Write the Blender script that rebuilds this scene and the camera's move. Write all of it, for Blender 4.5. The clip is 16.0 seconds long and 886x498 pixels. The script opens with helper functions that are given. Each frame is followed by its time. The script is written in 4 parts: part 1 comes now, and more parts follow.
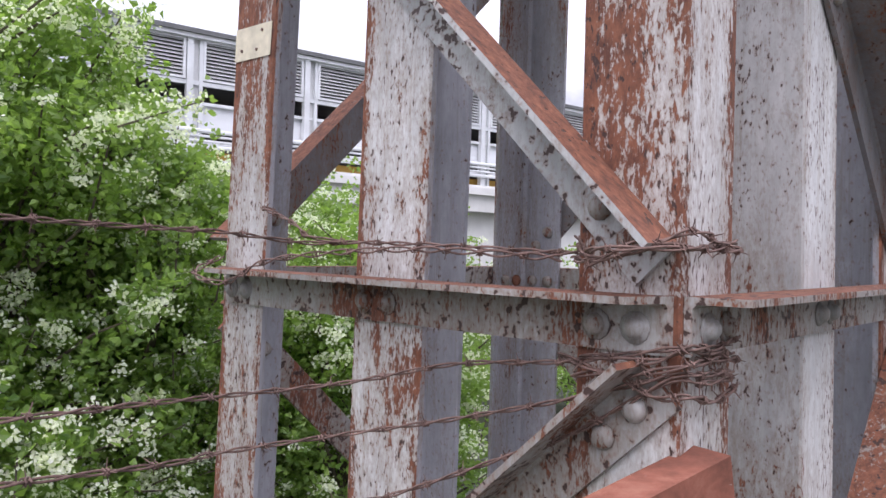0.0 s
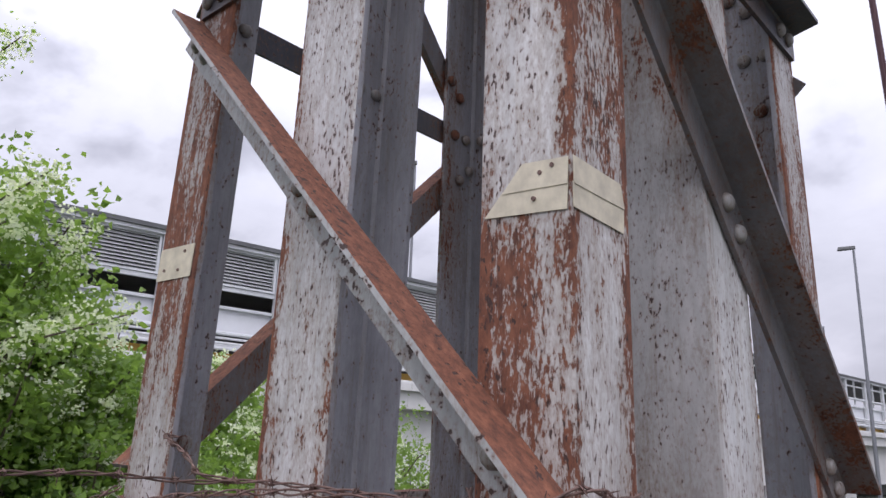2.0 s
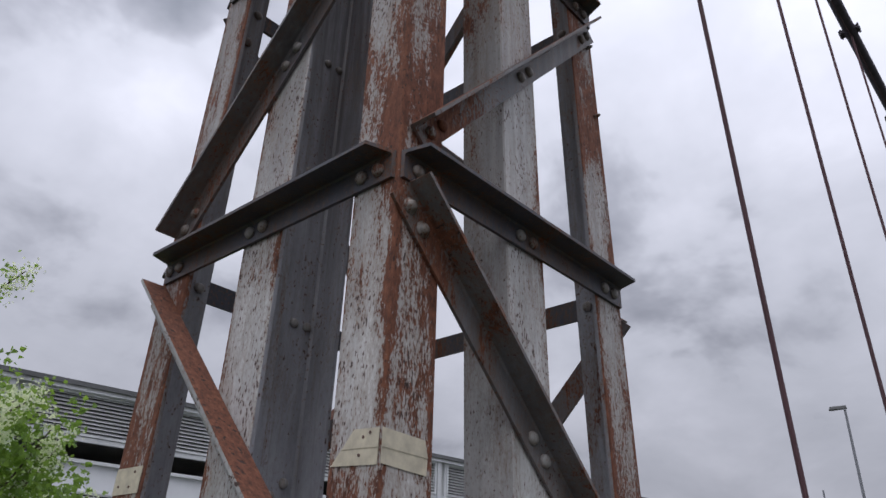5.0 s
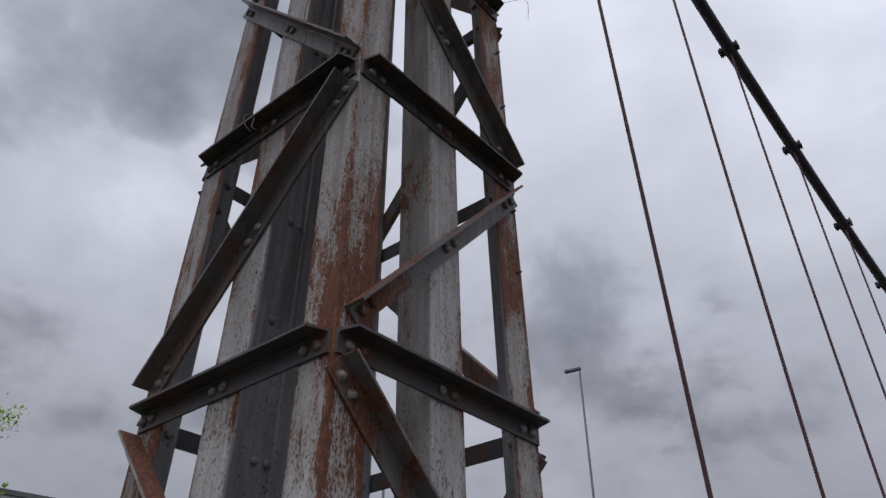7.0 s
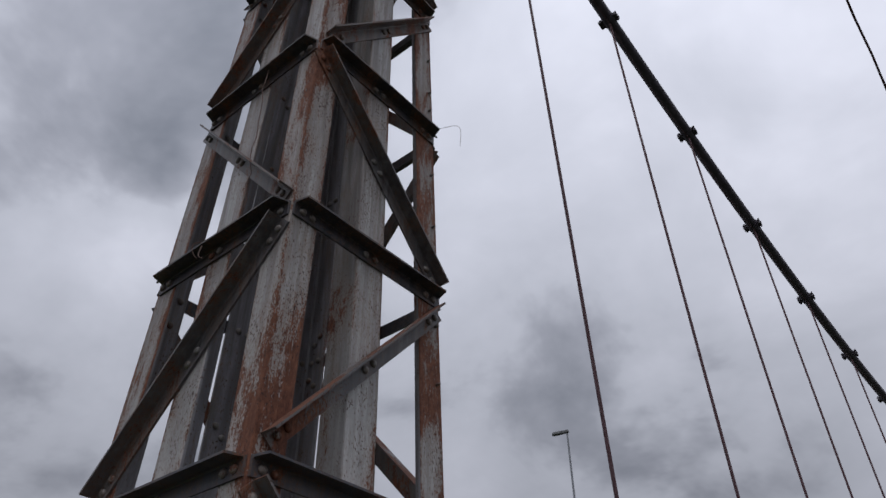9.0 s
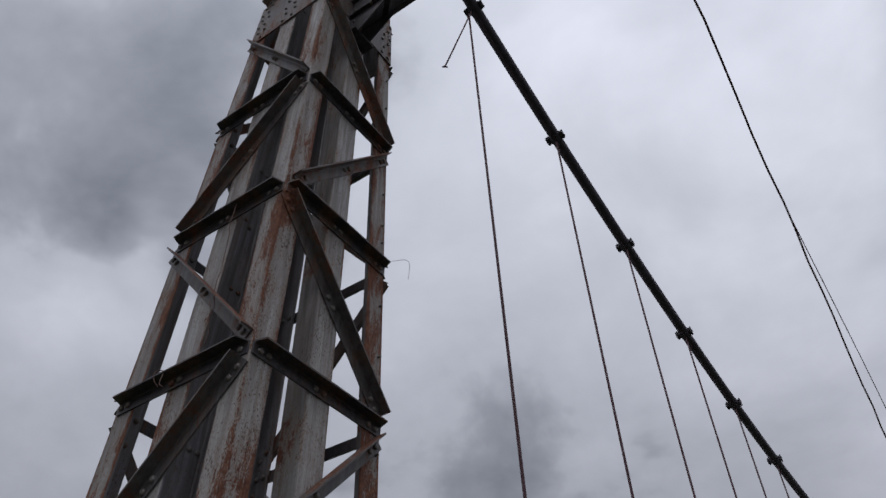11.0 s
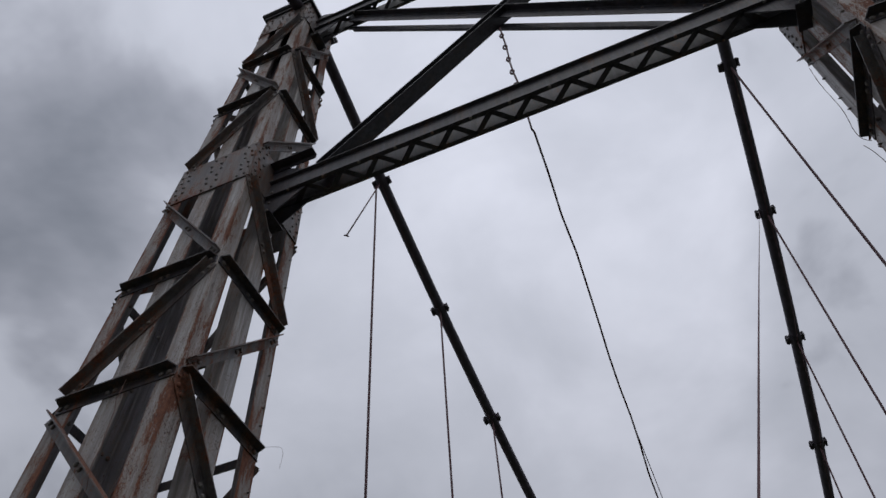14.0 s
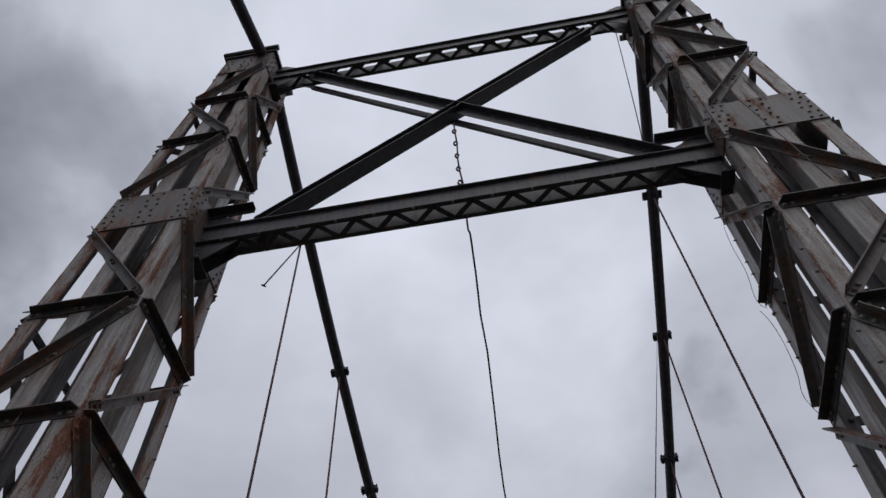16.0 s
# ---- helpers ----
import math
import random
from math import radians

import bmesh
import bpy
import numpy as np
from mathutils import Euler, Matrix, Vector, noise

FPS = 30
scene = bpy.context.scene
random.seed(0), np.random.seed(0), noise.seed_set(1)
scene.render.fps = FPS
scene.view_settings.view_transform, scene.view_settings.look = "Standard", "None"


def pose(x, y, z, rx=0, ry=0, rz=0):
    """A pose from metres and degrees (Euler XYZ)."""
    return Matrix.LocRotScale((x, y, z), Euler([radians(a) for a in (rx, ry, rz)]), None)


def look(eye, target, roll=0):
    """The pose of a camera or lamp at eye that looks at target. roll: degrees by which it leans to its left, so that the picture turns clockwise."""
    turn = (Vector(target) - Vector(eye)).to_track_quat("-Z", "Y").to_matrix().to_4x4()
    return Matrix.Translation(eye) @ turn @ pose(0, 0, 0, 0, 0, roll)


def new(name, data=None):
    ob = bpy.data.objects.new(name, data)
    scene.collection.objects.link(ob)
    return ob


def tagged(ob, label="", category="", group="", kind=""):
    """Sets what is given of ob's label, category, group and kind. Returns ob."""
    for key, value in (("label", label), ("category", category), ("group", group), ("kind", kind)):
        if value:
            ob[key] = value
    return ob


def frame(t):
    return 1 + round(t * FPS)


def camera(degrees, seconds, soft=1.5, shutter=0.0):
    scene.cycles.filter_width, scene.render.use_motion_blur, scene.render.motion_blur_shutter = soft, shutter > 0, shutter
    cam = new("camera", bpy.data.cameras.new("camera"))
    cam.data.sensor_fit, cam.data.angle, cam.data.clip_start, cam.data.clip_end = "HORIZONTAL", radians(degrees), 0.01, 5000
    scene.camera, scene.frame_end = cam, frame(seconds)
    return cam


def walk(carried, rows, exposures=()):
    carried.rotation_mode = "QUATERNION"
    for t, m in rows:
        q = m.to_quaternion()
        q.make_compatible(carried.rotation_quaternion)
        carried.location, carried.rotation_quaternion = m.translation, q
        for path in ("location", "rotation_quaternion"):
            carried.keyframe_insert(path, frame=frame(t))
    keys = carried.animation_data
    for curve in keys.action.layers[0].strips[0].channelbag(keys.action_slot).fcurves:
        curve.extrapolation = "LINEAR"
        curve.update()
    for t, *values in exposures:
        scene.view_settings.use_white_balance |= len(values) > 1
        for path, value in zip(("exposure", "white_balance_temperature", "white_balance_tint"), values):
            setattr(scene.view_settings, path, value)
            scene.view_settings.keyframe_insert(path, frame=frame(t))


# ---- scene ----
cam = camera(60.89, 16.0)
# seconds, eye, turn
ROWS = [
    (0, -0.017, 0.085, 1.364, 89.99, -1.42, 43.46),
    (0.5, -0.033, 0.134, 1.383, 93.68, -1.88, 43.83),
    (1, -0.037, 0.163, 1.402, 97.58, -2.04, 43.36),
    (1.5, 0.004, 0.178, 1.418, 101.56, -2.12, 42.19),
    (2, 0.044, 0.187, 1.433, 104.91, -1.98, 41.39),
    (2.5, 0.113, 0.196, 1.441, 107.45, -2, 40.86),
    (3, 0.191, 0.199, 1.447, 109.34, -1.99, 40.77),
    (3.5, 0.271, 0.147, 1.438, 111.04, -1.97, 40.88),
    (4, 0.411, 0.055, 1.434, 112.81, -1.89, 41.06),
    (4.5, 0.533, -0.005, 1.457, 114.84, -1.72, 41.21),
    (7, 1.086, -0.303, 1.424, 124.33, 0.03, 40.52),
    (7.5, 1.209, -0.347, 1.429, 125.71, -0.06, 40.77),
    (8, 1.37, -0.355, 1.427, 126.73, -0.09, 40.79),
    (8.5, 1.519, -0.394, 1.426, 127.61, 0.08, 40.5),
    (11, 1.989, -0.887, 1.426, 134.29, 0.54, 35),
    (11.5, 2.047, -0.983, 1.428, 135.84, 0.81, 33.34),
    (12, 2.079, -1.119, 1.412, 137.43, 1.11, 31.48),
    (12.5, 2.138, -1.253, 1.409, 139.04, 1.28, 29.58),
    (13, 2.21, -1.34, 1.406, 140.71, 1.28, 27.58),
    (13.5, 2.292, -1.435, 1.403, 142.27, 1.37, 25.36),
    (14, 2.349, -1.549, 1.398, 143.8, 1.64, 22.93),
    (14.5, 2.363, -1.635, 1.393, 145.11, 1.98, 20.1),
    (15, 2.332, -1.732, 1.389, 146.24, 2.07, 16.94),
    (15.5, 2.294, -1.847, 1.38, 147.15, 1.88, 13.52),
    (16, 2.283, -1.934, 1.377, 147.74, 1.3, 9.95),
]
walk(cam, [(t, pose(x, y, z, a, b, c)) for t, x, y, z, a, b, c in ROWS],
     [(0.0, 1.84, 6500, 18), (1.0, 1.66, 6500, 18), (2.0, 1.25, 6500, 17), (3.0, 0.90, 6500, 15), (4.5, 0.64, 6500, 13), (7.0, 0.08, 6500, 11), (8.5, 0.04, 6500, 11), (11.0, -0.17, 6500, 10), (16.0, -0.28, 6500, 10)])

# ---- sky and light ----
world = bpy.data.worlds.new("overcast_sky")
scene.world = world
world.use_nodes = True
wt = world.node_tree
wt.nodes.clear()


def node(tree, kind, **values):
    n = tree.nodes.new(kind)
    for key, value in values.items():
        n.inputs[key.replace("_", " ")].default_value = value
    return n


# direction, reach and density of the larger cloud banks
BANKS = [((-0.36, 0.80, 0.485), 0.24, -0.125), ((-0.25, 0.85, 0.45), 0.18, -0.06), ((-0.70, 0.16, 0.69), 0.27, -0.04), ((-0.64, 0.29, 0.71), 0.23, -0.08),
         ((-0.55, 0.16, 0.82), 0.30, -0.08), ((-0.44, 0.30, 0.85), 0.22, -0.05), ((0.20, 0.52, 0.83), 0.13, -0.05), ((0.20, 0.77, 0.60), 0.17, -0.09),
         ((0.31, 0.69, 0.65), 0.19, -0.09), ((0.42, 0.40, 0.81), 0.16, -0.05), ((-0.24, 0.90, 0.37), 0.25, -0.05), ((-0.14, 0.85, 0.51), 0.20, -0.05), ((-0.88, 0.30, 0.36), 0.26, -0.08),
         ((-0.66, 0.70, 0.24), 0.42, -0.05), ((-0.757, 0.25, 0.60), 0.17, 0.06), ((-0.75, 0.33, 0.57), 0.20, 0.04), ((-0.65, 0.41, 0.64), 0.20, 0.04), ((-0.17, 0.59, 0.79), 0.26, 0.05),
         ((0.055, 0.70, 0.71), 0.22, 0.03), ((0.10, 0.67, 0.74), 0.20, 0.05), ((-0.43, 0.845, 0.32), 0.17, 0.08)]


def maths(tree, op, a, b=0.0):
    n = tree.nodes.new("ShaderNodeMath")
    n.operation = op
    for sock, v in ((n.inputs[0], a), (n.inputs[1], b)):
        if isinstance(v, (int, float)):
            sock.default_value = v
        else:
            tree.links.new(v, sock)
    return n.outputs[0]


def build_sky():
    link = wt.links.new
    out = wt.nodes.new("ShaderNodeOutputWorld")
    back = wt.nodes.new("ShaderNodeBackground")
    sky = wt.nodes.new("ShaderNodeTexSky")
    sky.sky_type = "NISHITA"
    sky.sun_disc = False
    sky.sun_elevation = radians(55)
    sky.sun_rotation = radians(150)
    sky.air_density, sky.dust_density = 1.0, 3.0
    dim = wt.nodes.new("ShaderNodeVectorMath")
    dim.operation = "SCALE"
    dim.inputs[3].default_value = 0.06
    link(sky.outputs[0], dim.inputs[0])
    # cloud deck: direction flattened onto a plane overhead
    tc = wt.nodes.new("ShaderNodeTexCoord")
    sep = wt.nodes.new("ShaderNodeSeparateXYZ")
    link(tc.outputs["Generated"], sep.inputs[0])
    up = wt.nodes.new("ShaderNodeMath")
    up.operation = "MAXIMUM"
    up.inputs[1].default_value = 0.0
    link(sep.outputs[2], up.inputs[0])
    lift = wt.nodes.new("ShaderNodeMath")
    lift.operation = "ADD"
    lift.inputs[1].default_value = 0.45
    link(up.outputs[0], lift.inputs[0])
    flat = wt.nodes.new("ShaderNodeVectorMath")
    flat.operation = "DIVIDE"
    link(tc.outputs["Generated"], flat.inputs[0])
    link(lift.outputs[0], flat.inputs[1])
    big = node(wt, "ShaderNodeTexNoise", Scale=1.5, Detail=4.0, Roughness=0.5, Distortion=0.35)
    small = node(wt, "ShaderNodeTexNoise", Scale=4.0, Detail=5.0, Roughness=0.55, Distortion=0.25)
    link(flat.outputs[0], big.inputs["Vector"])
    link(flat.outputs[0], small.inputs["Vector"])
    mix = wt.nodes.new("ShaderNodeMix")
    mix.data_type = "FLOAT"
    mix.inputs[0].default_value = 0.45
    link(big.outputs[0], mix.inputs[2])
    link(small.outputs[0], mix.inputs[3])
    # thicker and thinner banks of cloud, with ragged edges
    value = maths(wt, "MULTIPLY_ADD", mix.outputs[0], 0.85)
    value.node.inputs[2].default_value = 0.085
    ragged = wt.nodes.new("ShaderNodeVectorMath")
    ragged.operation = "MULTIPLY_ADD"
    ragged.inputs[1].default_value = (0.5, 0.5, 0.5)
    fray = node(wt, "ShaderNodeTexNoise", Scale=2.2, Detail=5.0, Roughness=0.55)
    link(flat.outputs[0], fray.inputs["Vector"])
    link(fray.outputs["Color"], ragged.inputs[0])
    link(tc.outputs["Generated"], ragged.inputs[2])
    centred = wt.nodes.new("ShaderNodeVectorMath")
    centred.operation = "SUBTRACT"
    centred.inputs[1].default_value = (0.25, 0.25, 0.25)
    link(ragged.outputs[0], centred.inputs[0])
    for toward, size, amount in BANKS:
        away = wt.nodes.new("ShaderNodeVectorMath")
        away.operation = "DISTANCE"
        away.inputs[1].default_value = toward
        link(centred.outputs[0], away.inputs[0])
        fall = wt.nodes.new("ShaderNodeMapRange")
        fall.interpolation_type = "SMOOTHSTEP"
        fall.inputs["From Min"].default_value, fall.inputs["From Max"].default_value = size, size * 0.25
        fall.inputs["To Min"].default_value, fall.inputs["To Max"].default_value = 0.0, amount
        link(away.outputs["Value"], fall.inputs["Value"])
        value = maths(wt, "ADD", value, fall.outputs[0])
    ramp = wt.nodes.new("ShaderNodeValToRGB")
    e = ramp.color_ramp.elements
    e[0].position, e[0].color = 0.28, (0.30, 0.33, 0.40, 1)
    e[1].position, e[1].color = 0.62, (1.10, 1.14, 1.30, 1)
    for p, c in ((0.385, (0.55, 0.58, 0.68)), (0.445, (0.80, 0.84, 0.965)), (0.53, (0.92, 0.96, 1.10))):
        e.new(p).color = (*c, 1)
    link(value, ramp.inputs[0])
    total = wt.nodes.new("ShaderNodeMix")
    total.data_type = "RGBA"
    total.inputs[0].default_value = 0.93
    link(dim.outputs[0], total.inputs[6])
    link(ramp.outputs[0], total.inputs[7])
    # an overcast sky is darker towards the horizon
    grade = wt.nodes.new("ShaderNodeMath")
    grade.operation = "MULTIPLY_ADD"
    grade.inputs[1].default_value, grade.inputs[2].default_value = 0.75, 0.205
    power = wt.nodes.new("ShaderNodeMath")
    power.operation = "POWER"
    power.inputs[1].default_value = 1.0
    link(up.outputs[0], power.inputs[0])
    link(power.outputs[0], grade.inputs[0])
    link(total.outputs[2], back.inputs[0])
    link(grade.outputs[0], back.inputs[1])
    link(back.outputs[0], out.inputs[0])


build_sky()
sun_data = bpy.data.lights.new("sun", "SUN")
sun_data.energy, sun_data.angle, sun_data.color = 0.55, radians(60), (1.0, 0.97, 0.93)
sun = new("sun", sun_data)
sun.matrix_world = look((6, -9, 18), (0, 0, 0))

# ---- materials ----


def material(name, rough=0.6, metal=0.0):
    m = bpy.data.materials.new(name)
    m.use_nodes = True
    b = m.node_tree.nodes["Principled BSDF"]
    b.inputs["Roughness"].default_value = rough
    b.inputs["Metallic"].default_value = metal
    return m, m.node_tree, b


def coords(tree, scale):
    """World-size coordinates, scaled."""
    g = tree.nodes.new("ShaderNodeNewGeometry")
    mp = tree.nodes.new("ShaderNodeMapping")
    mp.inputs["Scale"].default_value = scale
    tree.links.new(g.outputs["Position"], mp.inputs["Vector"])
    return mp.outputs[0]


def noise_at(tree, scale3, scale=1.0, detail=6.0, rough=0.6, distort=0.0):
    n = node(tree, "ShaderNodeTexNoise", Scale=scale, Detail=detail, Roughness=rough, Distortion=distort)
    tree.links.new(coords(tree, scale3), n.inputs["Vector"])
    return n.outputs[0]


def ramp_of(tree, value, stops):
    r = tree.nodes.new("ShaderNodeValToRGB")
    e = r.color_ramp.elements
    for i, (p, c) in enumerate(stops):
        if i < 2:
            e[i].position = p
            e[i].color = c
        else:
            e.new(p).color = c
    tree.links.new(value, r.inputs[0])
    return r.outputs[0]


def grey(v):
    return (v, v, v, 1)


def mixed(tree, fac, a, b):
    n = tree.nodes.new("ShaderNodeMix")
    n.data_type = "RGBA"
    for sock, v in ((n.inputs[0], fac), (n.inputs[6], a), (n.inputs[7], b)):
        if isinstance(v, (tuple, float)):
            sock.default_value = v
        else:
            tree.links.new(v, sock)
    return n.outputs[2]


def bump(tree, bsdf, height, strength=0.4, distance=0.004):
    n = tree.nodes.new("ShaderNodeBump")
    n.inputs["Strength"].default_value = strength
    n.inputs["Distance"].default_value = distance
    tree.links.new(height, n.inputs["Height"])
    tree.links.new(n.outputs[0], bsdf.inputs["Normal"])


def peeling_paint(name, paint, rust_amount, pit_amount, top_rust=0.0, drip=1.0, pit_size=(150, 150, 62), stains=()):
    """Old grey-white paint on steel, with rust fields, streaks and dark pits where it has flaked."""
    m, tree, b = material(name, 0.55)
    link = tree.links.new
    info = tree.nodes.new("ShaderNodeObjectInfo")
    shift = maths(tree, "MULTIPLY", info.outputs["Random"], 0.09)
    worn = tree.nodes.new("ShaderNodeAttribute")
    worn.attribute_name = "wear"
    field = noise_at(tree, (3.4, 3.4, 1.0), 1.6, 5, 0.55, 0.3)
    streak = noise_at(tree, (52, 52, 10.0), 1.0, 8, 0.72, 0.5)
    flake = noise_at(tree, (170, 170, 75), 1.0, 5, 0.62, 0.4)
    gate = maths(tree, "ADD", maths(tree, "MULTIPLY", field, 1.12), maths(tree, "MULTIPLY", streak, 0.66))
    gate = maths(tree, "ADD", gate, maths(tree, "MULTIPLY", flake, 0.64))
    gate = maths(tree, "ADD", gate, shift)
    gate = maths(tree, "ADD", gate, maths(tree, "MULTIPLY", worn.outputs["Fac"], 0.16))
    for spot, reach, amount in stains:
        where = tree.nodes.new("ShaderNodeNewGeometry")
        far = tree.nodes.new("ShaderNodeVectorMath")
        far.operation = "DISTANCE"
        far.inputs[1].default_value = spot
        link(where.outputs["Position"], far.inputs[0])
        fall = tree.nodes.new("ShaderNodeMapRange")
        fall.inputs["From Min"].default_value, fall.inputs["From Max"].default_value = reach, 0.0
        fall.inputs["To Min"].default_value, fall.inputs["To Max"].default_value = 0.0, amount
        link(far.outputs["Value"], fall.inputs["Value"])
        gate = maths(tree, "ADD", gate, fall.outputs[0])
    if top_rust:
        geo = tree.nodes.new("ShaderNodeNewGeometry")
        sep = tree.nodes.new("ShaderNodeSeparateXYZ")
        link(geo.outputs["Normal"], sep.inputs[0])
        upward = maths(tree, "MULTIPLY", maths(tree, "MAXIMUM", sep.outputs[2], 0.0), top_rust)
        gate = maths(tree, "ADD", gate, upward)
    near = maths(tree, "SUBTRACT", gate, 1.02 - rust_amount)
    rust_mask = ramp_of(tree, near, [(0.47, grey(0)), (0.53, grey(1))])
    stain_mask = ramp_of(tree, near, [(0.26, grey(0)), (0.50, grey(0.65)), (0.6, grey(0.8))])
    # small pits, long drips below them
    pit = noise_at(tree, pit_size, 1.0, 2.5, 0.5)
    crowd = noise_at(tree, (9, 9, 5), 1.0, 4, 0.6)
    pit_gate = maths(tree, "ADD", pit, maths(tree, "MULTIPLY", crowd, 0.45))
    pit_mask = ramp_of(tree, pit_gate, [(0.945 - pit_amount, grey(0)), (0.975 - pit_amount, grey(1))])
    halo = ramp_of(tree, pit_gate, [(0.84 - pit_amount, grey(0)), (0.97 - pit_amount, grey(0.55))])
    run = noise_at(tree, (75, 75, 2.6), 1.0, 4, 0.6)
    run_mask = ramp_of(tree, run, [(0.52, grey(0)), (0.72, grey(0.5 * drip))])
    mottle = noise_at(tree, (7, 7, 2.0), 1.0, 8, 0.65)
    fine = noise_at(tree, (70, 70, 30), 1.0, 4, 0.6)
    p_dark = tuple(c * 0.60 for c in paint) + (1,)
    p_light = tuple(min(1, c * 1.15) for c in paint) + (1,)
    colour = ramp_of(tree, maths(tree, "ADD", maths(tree, "MULTIPLY", mottle, 0.75), maths(tree, "MULTIPLY", fine, 0.25)), [(0.33, p_dark), (0.64, p_light)])
    colour = mixed(tree, run_mask, colour, (paint[0] * 0.62, paint[1] * 0.54, paint[2] * 0.44, 1))
    # streaked brown darkening of the paint, stronger with height on the upper tower
    geo = tree.nodes.new("ShaderNodeNewGeometry")
    axes = tree.nodes.new("ShaderNodeSeparateXYZ")
    link(geo.outputs["Position"], axes.inputs[0])
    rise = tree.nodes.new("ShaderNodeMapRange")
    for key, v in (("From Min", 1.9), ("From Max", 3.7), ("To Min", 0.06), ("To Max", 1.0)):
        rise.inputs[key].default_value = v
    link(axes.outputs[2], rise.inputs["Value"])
    dark_streaks = ramp_of(tree, noise_at(tree, (26, 26, 1.3), 1.0, 6, 0.65, 0.3), [(0.34, grey(0.40)), (0.60, grey(1.0))])
    colour = mixed(tree, maths(tree, "MULTIPLY", dark_streaks, rise.outputs[0]), colour, (paint[0] * 0.31, paint[1] * 0.28, paint[2] * 0.27, 1))
    colour = mixed(tree, stain_mask, colour, (0.24 * paint[0] + 0.10, 0.22 * paint[0] + 0.05, 0.2 * paint[0] + 0.02, 1))
    colour = mixed(tree, halo, colour, (0.20, 0.10, 0.065, 1))
    rust_tone = noise_at(tree, (60, 60, 24), 1.0, 8, 0.75)
    rust = ramp_of(tree, rust_tone, [(0.3, (0.060, 0.025, 0.019, 1)), (0.5, (0.165, 0.064, 0.038, 1)), (0.7, (0.29, 0.118, 0.066, 1))])
    colour = mixed(tree, rust_mask, colour, rust)
    colour = mixed(tree, pit_mask, colour, (0.055, 0.03, 0.025, 1))
    link(colour, b.inputs["Base Color"])
    link(mixed(tree, rust_mask, grey(0.50), grey(0.9)), b.inputs["Roughness"])
    h = maths(tree, "SUBTRACT", maths(tree, "MULTIPLY", flake, 0.4), maths(tree, "ADD", maths(tree, "MULTIPLY", rust_mask, 0.5), maths(tree, "MULTIPLY", pit_mask, 0.8)))
    bump(tree, b, h, 0.55, 0.003)
    return m


# rust bleeding from the foot of the lower brace, its bolts and the wire
STAINS = [((-0.60, 1.02, 1.46), 0.18, 0.10), ((-0.475, 1.02, 1.22), 0.15, 0.24), ((-0.64, 1.02, 1.66), 0.16, 0.13), ((-0.64, 1.02, 2.1), 0.22, 0.13), ((-0.62, 1.02, 1.75), 0.14, 0.06), ((-1.05, 1.02, 1.36), 0.12, 0.08),
          ((-0.62, 1.00, 2.30), 0.40, 0.04), ((-0.47, 1.01, 2.15), 0.14, 0.08), ((-0.48, 1.02, 2.65), 0.16, 0.07)]
POST = peeling_paint("weathered_white_post_paint", (0.625, 0.62, 0.615), 0.12, 0.078, stains=STAINS)
POST_WORN = peeling_paint("worn_white_post_paint", (0.62, 0.625, 0.625), 0.05, 0.074, stains=[((-1.10, 1.02, 2.45), 0.55, 0.17), ((-1.08, 1.02, 3.4), 0.5, 0.10)])
POST_CLEAN = peeling_paint("paler_white_post_paint", (0.615, 0.62, 0.62), 0.085, 0.066, stains=STAINS)
POST_RUSTED = peeling_paint("rusted_white_post_paint", (0.52, 0.52, 0.52), 0.24, 0.062)
# darker copies of the post paint: shade put into inward and web faces
SHADED_INNER = peeling_paint("shaded_weathered_inner_paint", (0.345, 0.35, 0.385), -0.03, 0.025, 0.0, 1.0, (90, 90, 60))
WEB = peeling_paint("shaded_weathered_web_paint", (0.46, 0.455, 0.45), 0.02, 0.045, 0.0, 1.0, (170, 170, 80))
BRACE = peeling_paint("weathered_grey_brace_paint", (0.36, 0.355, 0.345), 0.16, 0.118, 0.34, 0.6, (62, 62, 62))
# darker copies of the brace paint: underside shade put into the whole bar's colour
UPPER_BRACE = peeling_paint("shaded_upper_brace_paint", (0.185, 0.184, 0.198), 0.14, 0.045, 0.34, 0.6, (90, 90, 90))
SHADED_BRACE = peeling_paint("shaded_horizontal_paint", (0.080, 0.082, 0.104), 0.06, 0.04, 0.34, 0.6, (90, 90, 90))
RUSTY_BRACE = peeling_paint("rusted_grey_brace_paint", (0.46, 0.47, 0.47), 0.06, 0.09, 0.9, 0.6, (70, 70, 70))
# near-black so bracing and heads stand as silhouettes; shade put into the paint
SILHOUETTE = peeling_paint("silhouette_dark_paint", (0.072, 0.073, 0.098), -0.05, 0.0, 0.0, 0.3)


def rusty():
    m, tree, b = material("bare_rust", 0.85)
    a = noise_at(tree, (14, 14, 14), 1.0, 7, 0.65, 0.4)
    c = ramp_of(tree, a, [(0.28, (0.10, 0.035, 0.022, 1)), (0.5, (0.24, 0.085, 0.055, 1)), (0.75, (0.36, 0.17, 0.12, 1))])
    fine = noise_at(tree, (90, 20, 90), 1.0, 4, 0.6)
    worn = ramp_of(tree, fine, [(0.66, grey(0)), (0.72, grey(0.6))])
    tree.links.new(mixed(tree, worn, c, (0.5, 0.47, 0.44, 1)), b.inputs["Base Color"])
    bump(tree, b, noise_at(tree, (120, 120, 120), 1.0, 4, 0.6), 0.4, 0.002)
    return m


